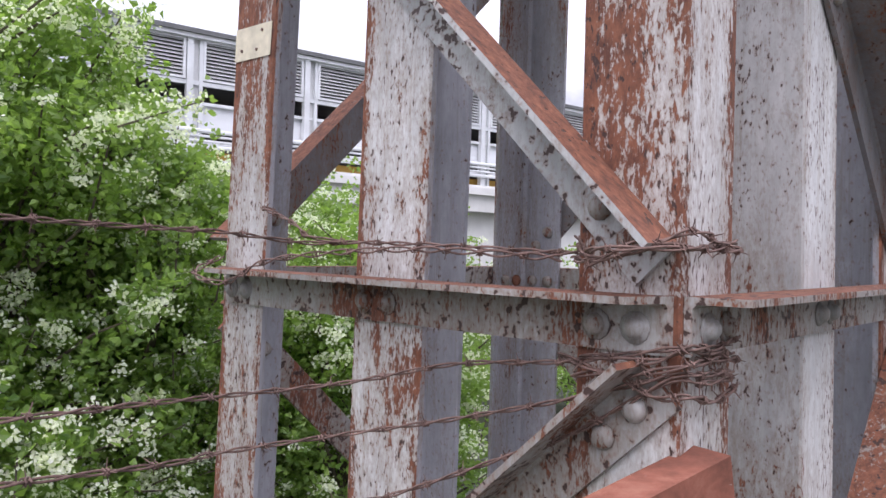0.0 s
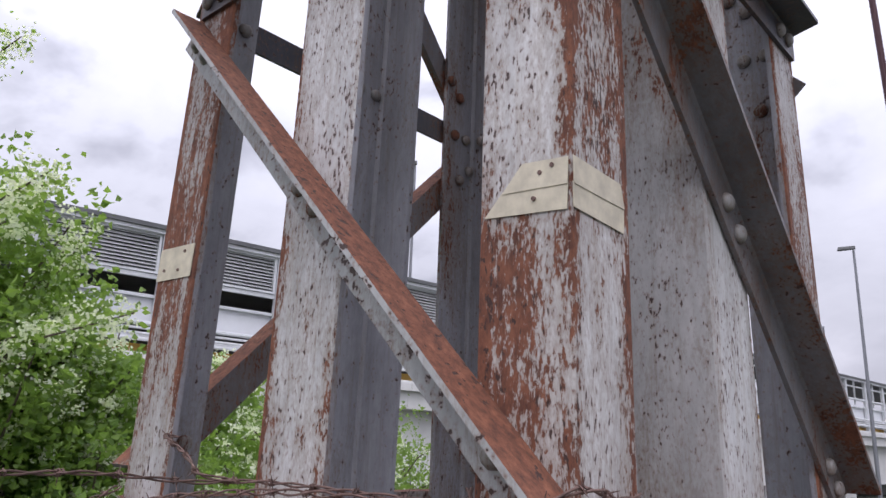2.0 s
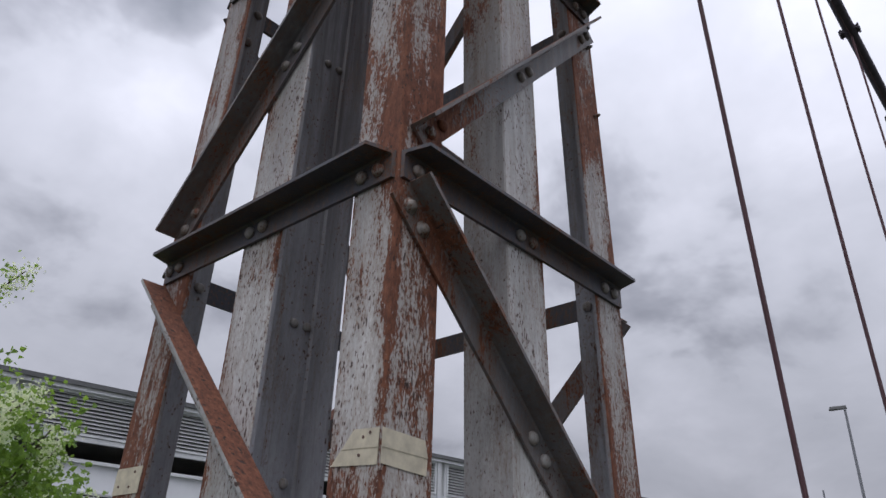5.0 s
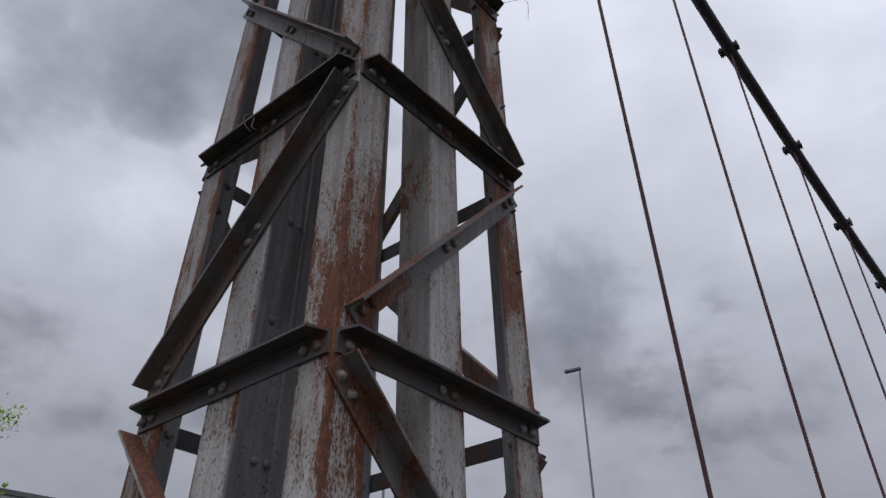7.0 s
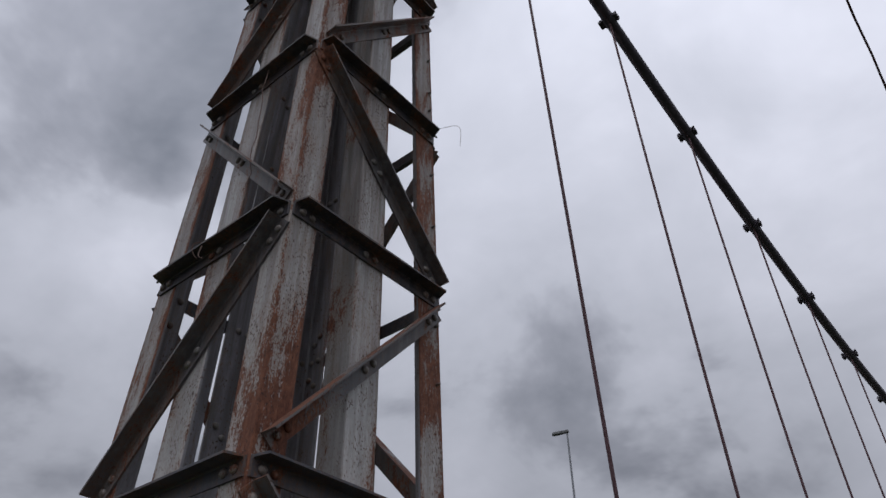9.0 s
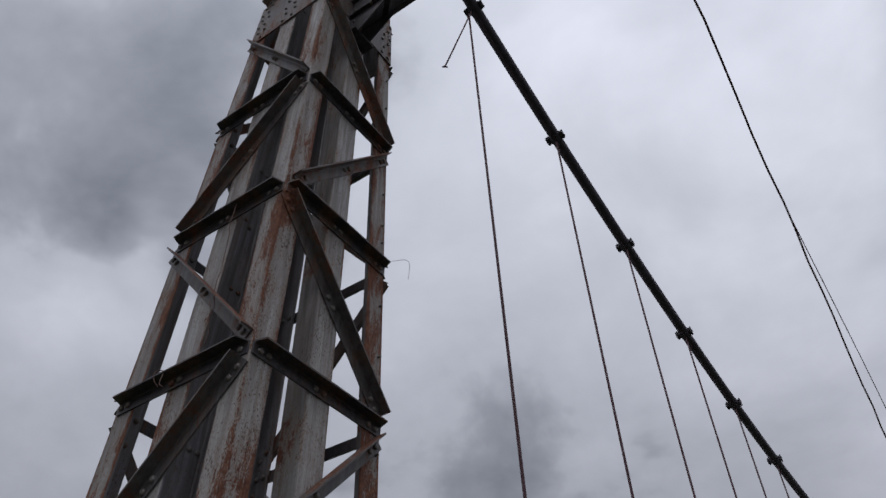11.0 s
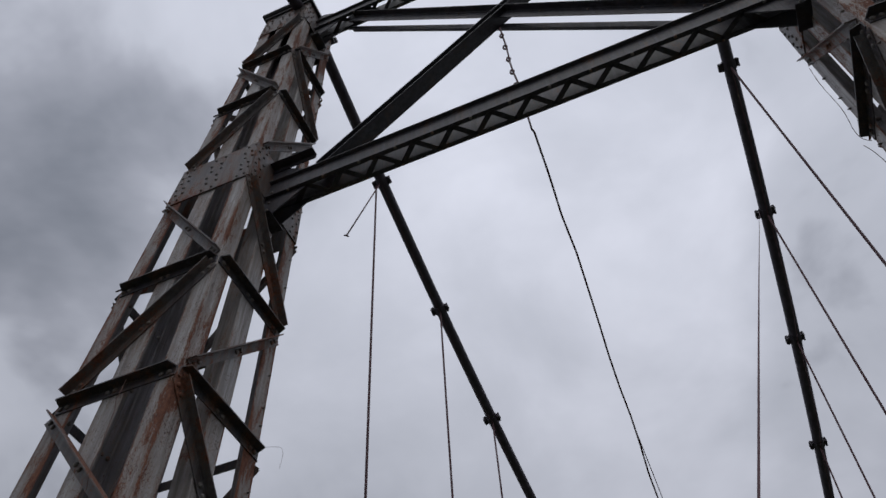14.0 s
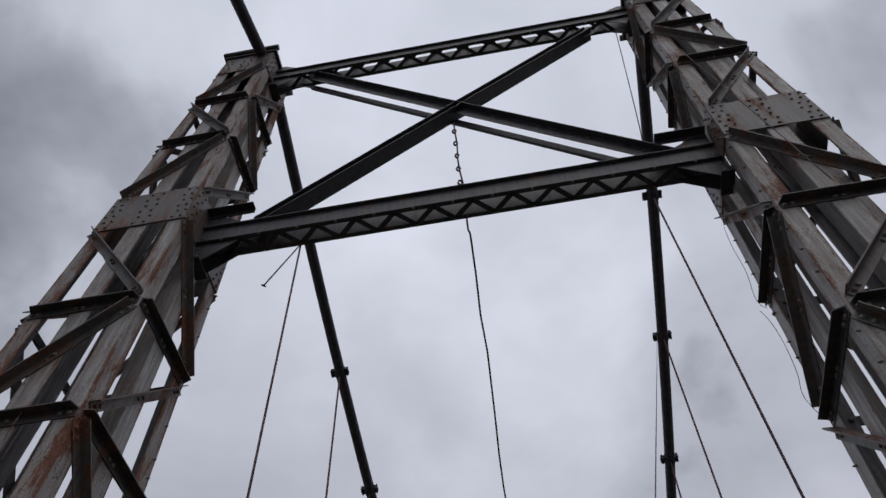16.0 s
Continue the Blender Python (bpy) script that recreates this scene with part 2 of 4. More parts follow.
def plain(name, colour, rough, metal=0.0, vary=0.25, scale=8.0, depth=0.001):
    m, tree, b = material(name, rough, metal)
    n = noise_at(tree, (scale, scale, scale), 1.0, 6, 0.6)
    lo = tuple(c * (1 - vary) for c in colour) + (1,)
    hi = tuple(min(1.0, c * (1 + vary)) for c in colour) + (1,)
    tree.links.new(ramp_of(tree, n, [(0.3, lo), (0.7, hi)]), b.inputs["Base Color"])
    bump(tree, b, noise_at(tree, (scale * 12,) * 3, 1.0, 4, 0.6), 0.25, depth)
    return m


RUST = rusty()
RIVET = peeling_paint("rivet_paint", (0.34, 0.335, 0.33), 0.15, 0.02)
WIRE = plain("rusty_wire", (0.165, 0.105, 0.09), 0.75, 0.3, 0.5, 60)
ROPE = plain("dark_rusty_rope", (0.100, 0.045, 0.056), 0.7, 0.0, 0.12, 5, 0.0002)
CABLE = plain("black_painted_cable", (0.054, 0.044, 0.062), 0.6, 0.0, 0.35, 9, 0.0006)
TAPE = plain("yellowed_tape", (0.58, 0.53, 0.41), 0.6, 0, 0.2, 30)
CONCRETE = plain("pale_concrete", (0.62, 0.62, 0.61), 0.85, 0, 0.1, 1.2)
STEEL = plain("pale_grey_steel", (0.66, 0.68, 0.70), 0.45, 0.2, 0.12, 2)
LOUVRE = plain("grey_louvre", (0.58, 0.59, 0.60), 0.5, 0.2, 0.1, 3)
PANEL = plain("white_panel", (0.72, 0.74, 0.77), 0.4, 0, 0.06, 1.5)
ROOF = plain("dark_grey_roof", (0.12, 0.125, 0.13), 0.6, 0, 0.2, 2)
LAMP_GREY = plain("lamp_grey", (0.22, 0.23, 0.25), 0.5, 0.3, 0.1, 3)
YELLOW = plain("ochre_paint", (0.45, 0.27, 0.05), 0.6, 0, 0.15, 3)
DIRT = plain("meadow_ground", (0.055, 0.062, 0.04), 0.95, 0, 0.5, 1.5, 0.01)
BARK = plain("grey_brown_bark", (0.10, 0.08, 0.06), 0.9, 0, 0.4, 25, 0.004)


def leafy(name, lo, hi):
    m, tree, b = material(name, 0.5)
    g = tree.nodes.new("ShaderNodeNewGeometry")
    tree.links.new(ramp_of(tree, g.outputs["Random Per Island"], [(0.0, lo), (1.0, hi)]), b.inputs["Base Color"])
    b.inputs["Subsurface Weight"].default_value = 0.0
    b.inputs["Transmission Weight"].default_value = 0.0
    t = tree.nodes.new("ShaderNodeBsdfTranslucent")
    t.inputs[0].default_value = (hi[0] * 1.5, hi[1] * 1.6, hi[2], 1)
    mx = tree.nodes.new("ShaderNodeMixShader")
    mx.inputs[0].default_value = 0.45
    out = tree.nodes["Material Output"]
    tree.links.new(b.outputs[0], mx.inputs[1])
    tree.links.new(t.outputs[0], mx.inputs[2])
    tree.links.new(mx.outputs[0], out.inputs[0])
    return m


LEAF = leafy("green_leaf", (0.062, 0.12, 0.032, 1), (0.24, 0.355, 0.09, 1))
BLOSSOM = leafy("white_blossom", (0.58, 0.60, 0.56, 1), (0.78, 0.79, 0.77, 1))

# ---- building helpers ----


def empty(name, at=(0, 0, 0)):
    ob = new(name)
    ob.location = at
    ob.empty_display_size = 0.1
    return ob


def mesh_of(bm, name, mat):
    me = bpy.data.meshes.new(name)
    bmesh.ops.recalc_face_normals(bm, faces=bm.faces)
    bm.to_mesh(me)
    bm.free()
    me.materials.append(mat)
    return me


def second(ob, mat, chosen):
    """Gives the faces of ob that chosen(polygon) picks another material, here the shaded one."""
    ob.data.materials.append(mat)
    for p in ob.data.polygons:
        if chosen(p):
            p.material_index = 1
    return ob


def part(name, bm, mat, parent, label=""):
    ob = new(name, mesh_of(bm, name, mat))
    if parent:
        ob.parent = parent
        ob.matrix_parent_inverse = Matrix.Translation(-parent.location) if parent.type == "EMPTY" else parent.matrix_basis.inverted()
    if label:
        ob["label"] = label
    return ob


def smooth(ob):
    ob.data.polygons.foreach_set("use_smooth", [True] * len(ob.data.polygons))
    return ob


def loft(bm, rings, caps=True):
    """Skin between rings of points."""
    vs = [[bm.verts.new(p) for p in ring] for ring in rings]
    n = len(rings[0])
    for a, b in zip(vs, vs[1:]):
        for i in range(n):
            bm.faces.new((a[i], a[(i + 1) % n], b[(i + 1) % n], b[i]))
    if caps:
        bm.faces.new(vs[0])
        bm.faces.new(vs[-1])
    return bm


def softened(bm, width):
    bmesh.ops.bevel(bm, geom=[e for e in bm.edges if e.calc_face_angle(0) > 0.7], offset=width, segments=1, affect="EDGES")
    return bm


def box(bm, lo, hi):
    (a, b, c), (d, e, f) = lo, hi
    loft(bm, [[(a, b, c), (d, b, c), (d, e, c), (a, e, c)], [(a, b, f), (d, b, f), (d, e, f), (a, e, f)]])
    return bm


def tube(points, radius, sides=8, bm=None, taper=1.0):
    bm = bm or bmesh.new()
    pts = [Vector(p) for p in points]
    rings = []
    n = len(pts)
    for i, p in enumerate(pts):
        d = (pts[min(i + 1, n - 1)] - pts[max(i - 1, 0)]).normalized()
        s = d.cross(Vector((0.31, 0.17, 0.93)) if abs(d.z) < 0.9 else Vector((1, 0.2, 0))).normalized()
        u = d.cross(s)
        r = radius * (1 + (taper - 1) * i / max(1, n - 1))
        rings.append([p + r * (math.cos(k * 2 * math.pi / sides) * s + math.sin(k * 2 * math.pi / sides) * u) for k in range(sides)])
    return loft(bm, rings)


def angle_bar(p0, p1, out, down, leg_a, leg_b, thick, cut0=0.0, cut1=0.0):
    """A rolled angle from p0 to p1 along its heel: leg_a lies along down, leg_b stands out along out. The cuts shear the outstanding leg's ends."""
    p0, p1 = Vector(p0), Vector(p1)
    d = (p1 - p0).normalized()
    out = (Vector(out) - d * Vector(out).dot(d)).normalized()
    down = (Vector(down) - d * Vector(down).dot(d))
    down = (down - out * down.dot(out)).normalized()
    prof = [(0, 0), (leg_b, 0), (leg_b, thick), (thick * 1.5, thick), (thick, thick * 1.5), (thick, leg_a), (0, leg_a)]
    bm = bmesh.new()
    loft(bm, [[p + out * o + down * a + d * (cut * o / leg_b) for o, a in prof] for p, cut in ((p0, cut0), (p1, cut1))])
    return softened(bm, 0.0018)


def rivet_mesh(name, radius, height, washer=0.0):
    bm = bmesh.new()
    rings = []
    n = 10
    steps = [(1.0, 0), (0.97, 0.35), (0.80, 0.72), (0.45, 0.95)]
    if washer:
        steps = [(washer, 0), (washer, 0.2), (1.0, 0.22)] + steps[1:]
    for r, h in steps:
        rings.append([(math.cos(2 * math.pi * k / n) * r * radius, math.sin(2 * math.pi * k / n) * r * radius, h * height) for k in range(n)])
    loft(bm, rings)
    me = mesh_of(bm, name, RIVET)
    me.polygons.foreach_set("use_smooth", [True] * len(me.polygons))
    return me


RIVET_MESH = rivet_mesh("rivet", 0.019, 0.016)
BOLT_MESH = rivet_mesh("bolt", 0.0165, 0.018, 1.35)
PEG_MESH = rivet_mesh("bolt_end", 0.008, 0.027)
STUD_MESH = rivet_mesh("stud", 0.015, 0.013)


def rivet(at, normal, parent, mesh=None):
    ob = new("rivet", mesh or RIVET_MESH)
    m = Matrix.Translation(at) @ Vector(normal).to_track_quat("Z", "Y").to_matrix().to_4x4()
    ob.matrix_basis = m
    ob.parent = parent
    ob.matrix_parent_inverse = parent_inverse(parent)
    return ob


def parent_inverse(parent):
    m = parent.matrix_basis.copy()
    if parent.parent:
        m = parent.parent.matrix_basis @ parent.matrix_parent_inverse @ m
    return m.inverted()


# ---- the tower ----
# one leg: four corner angles, four inner angles, braced on four faces
Z0, CX, CY, WX, WY = 1.3, -1.0179, 1.5605, 0.5581, 0.5603
LEANX, LEANY, TAPX, TAPY = 0.0093, -0.0083, 0.0190, 0.0216
BASE, TOP = 0.10, 12.5
FLANGE, THICK = 0.158, 0.016
LEVELS = [1.31, 2.511, 3.724, 4.948, 6.175]
BATTEN = (7.43, 8.08)
UPPER = [9.37, 10.655]
CAP = (11.86, 12.5)
FACES = [((0, -1), (1, 0)), ((1, 0), (0, 1)), ((0, 1), (-1, 0)), ((-1, 0), (0, -1))]
FACE_NAMES = ["south", "east", "north", "west"]


def place(face, u, out, z):
    """A point on a face of the leg: u metres along it from its middle, out metres off it."""
    (nx, ny), (ux, uy) = FACES[face]
    cx, cy = CX + LEANX * (z - Z0), CY + LEANY * (z - Z0)
    wx, wy = WX - TAPX * (z - Z0), WY - TAPY * (z - Z0)
    x = cx + nx * (wx + out) + ux * u
    y = cy + ny * (wy + out) + uy * u
    return Vector((x, y, z))


def half(face, z):
    return (WX - TAPX * (z - Z0)) if face % 2 == 0 else (WY - TAPY * (z - Z0))


APART, SPLAY = 5.7757, 0.0239  # leg to leg, seven metres up, and its growth with height, fitted to view
BACK, DROP = 0.064, 0.023  # second leg's offset back and down, fitted to the camera's view
MID = 1.93


def to_far(p):
    """From a point of the first leg to the same point of the second."""
    return Vector((p[0] + APART + SPLAY * (p[2] - 7), p[1] + BACK, p[2] - DROP))


def build_leg(far):
    leg = empty("bridge_tower_leg", to_far((CX, CY, DROP)) if far else (CX, CY, 0))
    tagged(leg, "tall riveted steel lattice tower leg, peeling grey-white paint and rust", "bridge tower", "tower legs")

    def P(face, u, out, z):
        p = place(face, u, out, z)
        return to_far(p) if far else p

    def N(face):
        (nx, ny), _ = FACES[face]
        return Vector((nx, ny, 0))

    # corner posts: angle with its heel at the corner
    def post_mesh(profile):
        """Skin of an angle from foot to head; profile(z) gives points with their wear."""
        zs = [BASE + (TOP - BASE) * i / 6 for i in range(7)]
        bm = loft(bmesh.new(), [[q for q, _ in profile(z)] for z in zs])
        layer = bm.verts.layers.float.new("wear")
        bm.verts.ensure_lookup_table()
        marks = [w for z in zs for _, w in profile(z)]
        for v, w in zip(bm.verts, marks):
            v[layer] = w
        return bm

    for f in range(4):
        g = (f + 1) % 4
        nf, ng = N(f), N(g)

        def corner(z):
            h, c, e = half(f, z), 0.004, 0.032
            return [(P(f, h - c, 0, z), 0.9), (P(f, h - e, 0, z), 0.0), (P(f, h - FLANGE + e, 0, z), 0.0), (P(f, h - FLANGE + c, 0, z), 1.0), (P(f, h - FLANGE, -c, z), 1.0),
                    (P(f, h - FLANGE, -THICK, z), 0.6), (P(f, h - THICK * 1.6, -THICK, z), 0.0), (P(f, h - THICK, -THICK * 1.6, z), 0.0), (P(f, h - THICK, -FLANGE, z), 0.6),
                    (P(f, h - c, -FLANGE, z), 1.0), (P(f, h, -FLANGE + c, z), 1.0), (P(f, h, -FLANGE + e, z), 0.0), (P(f, h, -e, z), 0.0), (P(f, h, -c, z), 0.9)]

        rusted = f % 2 == 1 and not far
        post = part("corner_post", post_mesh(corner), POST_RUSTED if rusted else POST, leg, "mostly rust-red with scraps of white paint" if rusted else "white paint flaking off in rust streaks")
        # inward faces take the paint with shade in its colour
        second(post, SHADED_INNER, lambda p: p.normal.dot(nf) < 0.5 and p.normal.dot(ng) < 0.5)

        def inner(z):
            p, q, o, c, e = -0.095, 0.085, -0.002, 0.004, 0.03
            return [(P(f, p + c, o, z), 1.0), (P(f, p + e, o, z), 0.0), (P(f, q - e, o, z), 0.0), (P(f, q - c, o, z), 0.8), (P(f, q, o - c, z), 0.8), (P(f, q, o - THICK, z), 0.4),
                    (P(f, p + THICK * 1.6, o - THICK, z), 0.0), (P(f, p + THICK, o - THICK * 1.6, z), 0.0), (P(f, p + THICK, o - FLANGE, z), 0.4), (P(f, p, o - FLANGE, z), 0.4), (P(f, p, o - c, z), 0.8)]

        along_face = P(f, 1, 0, 2) - P(f, 0, 0, 2)
        ob = second(part("inner_post", post_mesh(inner), POST_CLEAN if f else POST_WORN, leg), SHADED_INNER, lambda p: p.normal.dot(nf) < 0.5)
        # web sides take the less shaded copy
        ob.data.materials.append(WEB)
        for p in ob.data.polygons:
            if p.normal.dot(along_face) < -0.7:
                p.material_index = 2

    def horizontal(f, z):
        h = half(f, z)
        side = f % 2
        a, b = P(f, -h + (0.006 if side else 0.022), 0.001, z), P(f, h - (0.002 if side else 0.010), 0.001, z)
        cut0, cut1 = (0.020, -0.028) if side else (0.030, -0.027)
        # all but the lowest level take the copy with shade in its colour
        bar = part("horizontal_brace", angle_bar(a, b, N(f), (0, 0, -1), 0.078, 0.080, 0.010, cut0, cut1), BRACE if z < 1.5 else SHADED_BRACE, leg)
        for u in (-h + 0.055, -h + 0.112, -0.05, 0.012, h - 0.118, h - 0.058):
            rivet(P(f, u, 0.010, z - 0.044), N(f), bar, BOLT_MESH if z < 1.5 else None)
            if f > 1:
                rivet(P(f, u, -0.017, z - 0.044), -N(f), bar)
        return bar

    def diagonal(f, za, zb, rising, mat=None):
        """rising: from the face's start at the foot to its end at the head."""
        lo, hi = za + 0.045, zb - 0.105
        h0, h1 = half(f, lo), half(f, hi)
        if rising:
            a, b = P(f, -h0 + 0.03, 0.002, lo + 0.045), P(f, h1 - 0.05, 0.002, hi + 0.02)
        else:
            a, b = P(f, -h1 + 0.03, 0.002, hi + 0.02), P(f, h0 - 0.004, 0.002, lo + 0.022)
        d = (b - a).normalized()
        across = N(f).cross(d)
        if across.z > 0:
            across = -across
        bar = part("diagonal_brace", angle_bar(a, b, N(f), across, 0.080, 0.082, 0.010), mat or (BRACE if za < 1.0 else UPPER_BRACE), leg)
        length = (b - a).length
        for s in (0.05, 0.115, length * 0.5 - 0.035, length * 0.5 + 0.035, length - 0.115, length - 0.05):
            rivet(a + d * s + across * 0.044 + N(f) * 0.009, N(f), bar, BOLT_MESH if za < 1.5 and s < 0.2 else None)
            if f > 1:
                rivet(a + d * s + across * 0.044 - N(f) * 0.019, -N(f), bar)

    spans = list(zip([0.12] + LEVELS, LEVELS)) + [(LEVELS[-1], BATTEN[0] + 0.08), (BATTEN[1] - 0.07, UPPER[0]), (UPPER[0], UPPER[1]), (UPPER[1], CAP[0] + 0.08)]
    for f in range(4):
        for z in LEVELS + UPPER:
            horizontal(f, z)
        for i, (za, zb) in enumerate(spans):
            rising = (i % 2 == 0) if f in (0, 2) else (i % 2 == 0)
            if i == 1 and f == 0 and not far:
                diagonal(f, za, zb, rising, RUSTY_BRACE)
            else:
                diagonal(f, za, zb, rising)
        # batten plates
        for z0, z1 in (BATTEN, CAP):
            rings = []
            for z in (z0, z1):
                h = half(f, z)
                rings.append([P(f, -h - 0.008, 0.002, z), P(f, h + 0.002, 0.002, z), P(f, h + 0.002, 0.014, z), P(f, -h - 0.008, 0.014, z)])
            plate = part("batten_plate", softened(loft(bmesh.new(), rings), 0.002), UPPER_BRACE, leg)
            rows = 6 if z1 - z0 > 0.5 else 4
            for r in range(rows):
                z = z0 + 0.05 + (z1 - z0 - 0.10) * r / (rows - 1)
                h = half(f, z)
                for u in (-h + 0.035, -h + 0.115, -0.06, 0.05, h - 0.115, h - 0.035):
                    rivet(P(f, u + (0.014 if r % 2 else -0.01), 0.014, z), N(f), plate, STUD_MESH)
    # short bolts that stand proud of the outer flanges
    rng = random.Random(7 + far)
    for f, u in ((3, 1), (2, -1), (1, 1), (3, -1)):
        z = 3.2
        while z < 12:
            if min(abs(z - q) for q in LEVELS + UPPER) > 0.15:
                ob = new("bolt", PEG_MESH)
                ob.matrix_basis = Matrix.Translation(P(f, u * (half(f, z) - 0.035), 0, z)) @ N(f).to_track_quat("Z", "Y").to_matrix().to_4x4()
                ob.parent = leg
                ob.matrix_parent_inverse = leg.matrix_basis.inverted() if leg.matrix_basis != Matrix() else Matrix.Translation(-leg.location)
            z += rng.choice((0.17, 0.27, 0.33, 0.4))
    # saddle on the head
    bm = bmesh.new()
    c = Vector((CX + LEANX * (TOP - Z0), CY + LEANY * (TOP - Z0), TOP))
    c = to_far(c) if far else c
    head = c.z
    box(bm, (c.x - 0.40, c.y - 0.36, head), (c.x + 0.40, c.y + 0.36, head + 0.06))
    part("cap_plate", softened(bm, 0.01), SILHOUETTE, leg)
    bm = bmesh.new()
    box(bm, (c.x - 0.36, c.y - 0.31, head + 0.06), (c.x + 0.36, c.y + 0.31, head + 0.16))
    part("saddle_bed", softened(bm, 0.03), SILHOUETTE, leg)
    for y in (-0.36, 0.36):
        part("roller", tube([(c.x - 0.42, c.y + y, head + 0.11), (c.x + 0.42, c.y + y, head + 0.11)], 0.045, 10), SILHOUETTE, leg)
    bm = bmesh.new()
    foot = leg.location
    box(bm, (foot.x - 0.66, foot.y - 0.66, -0.6), (foot.x + 0.66, foot.y + 0.66, BASE - (DROP if far else 0)))
    part("footing", softened(bm, 0.02), CONCRETE, leg)
    return leg


leg_west = build_leg(False)
leg_east = build_leg(True)

# ---- portal bracing between the legs ----
YF, YB, YM = 1.40, 1.525, 1.465


def inner_face_x(z):
    return CX + LEANX * (z - Z0) + WX - TAPX * (z - Z0)


def outer_face_x(z):
    return APART + SPLAY * (z - 7) + CX + LEANX * (z - Z0) - WX + TAPX * (z - Z0)


def strut(z0, z1):
    x0 = inner_face_x(z0)
    x1 = outer_face_x(z0)
    ob = empty("portal_strut", (MID, YM, z0))
    tagged(ob, "dark laced steel strut joining the two tower legs", "bridge strut", "portal struts")
    for y, s in ((YF, -1), (YB, 1)):
        prof = [(0, 0), (s * 0.045, 0), (s * 0.045, 0.010), (s * 0.010, 0.018), (s * 0.010, z1 - z0 - 0.018), (s * 0.045, z1 - z0 - 0.010), (s * 0.045, z1 - z0), (0, z1 - z0)]
        bm = loft(bmesh.new(), [[(x, y + a, z0 + b) for a, b in prof] for x in (x0, x1)])
        ch = part("channel", softened(bm, 0.002), SILHOUETTE, ob)
        for i in range(13):
            x = x0 + 0.25 + (x1 - x0 - 0.5) * i / 12
            rivet((x, y + s * 0.03, z1 + 0.0), (0, 0, 1), ch, STUD_MESH)
            rivet((x, y + s * 0.03, z0 - 0.0), (0, 0, -1), ch, STUD_MESH)
    n = 24
    for zz, off in ((z0 - 0.009, 0), (z1 + 0.003, 1))[:2 if z0 > 10 else 1]:
        for i in range(n):
            xa = x0 + 0.25 + (x1 - x0 - 0.5) * i / n
            xb = x0 + 0.25 + (x1 - x0 - 0.5) * (i + 1) / n
            ya, yb = (YF - 0.02, YB + 0.02) if (i + off) % 2 else (YB + 0.02, YF - 0.02)
            d = Vector((xb - xa, yb - ya, 0)).normalized()
            w = Vector((-d.y, d.x, 0)) * 0.024
            a, b = Vector((xa, ya, zz)), Vector((xb, yb, zz))
            t = Vector((0, 0, 0.006 + 0.003 * (i % 2)))
            part("lacing_bar", loft(bmesh.new(), [[a - w, a + w, a + w + t, a - w + t], [b - w, b + w, b + w + t, b - w + t]]), SILHOUETTE, ob)
    # end brackets against the legs
    for x, s in ((x0, 1), (x1, -1)):
        for y in (YF - 0.012, YB + 0.004):
            pts = [(x, z0 - 0.30), (x + s * 0.10, z0 - 0.30), (x + s * 0.42, z0 - 0.02), (x + s * 0.42, z1 + 0.02), (x + s * 0.10, z1 + 0.26), (x, z1 + 0.26)]
            bm = loft(bmesh.new(), [[(px, y, pz) for px, pz in pts], [(px, y + 0.008, pz) for px, pz in pts]])
            g = part("gusset", bm, SILHOUETTE, ob)
            for px, pz in ((0.05, -0.2), (0.05, -0.08), (0.05, 0.1), (0.05, 0.3), (0.16, 0.05), (0.26, 0.05), (0.36, 0.05)):
                rivet((x + s * px, y if y < YM else y + 0.008, z0 + pz), (0, -1 if y < YM else 1, 0), g, STUD_MESH)
        part("seat_angle", angle_bar((x, YM - 0.12, z0 - 0.30), (x, YM + 0.12, z0 - 0.30), (s, 0, 0), (0, 0, 1), 0.09, 0.12, 0.01), SILHOUETTE, ob)
        if z0 < 10:
            part("top_angle", angle_bar((x, YF - 0.014, z1 + 0.26), (x + s * 0.48, YF - 0.014, z1 + 0.26), (0, -1, 0), (0, 0, -1), 0.075, 0.09, 0.01), SILHOUETTE, ob)
    return ob


LOW, HIGH = (7.44, 7.72), (11.97, 12.26)
strut(*LOW)
strut(*HIGH)


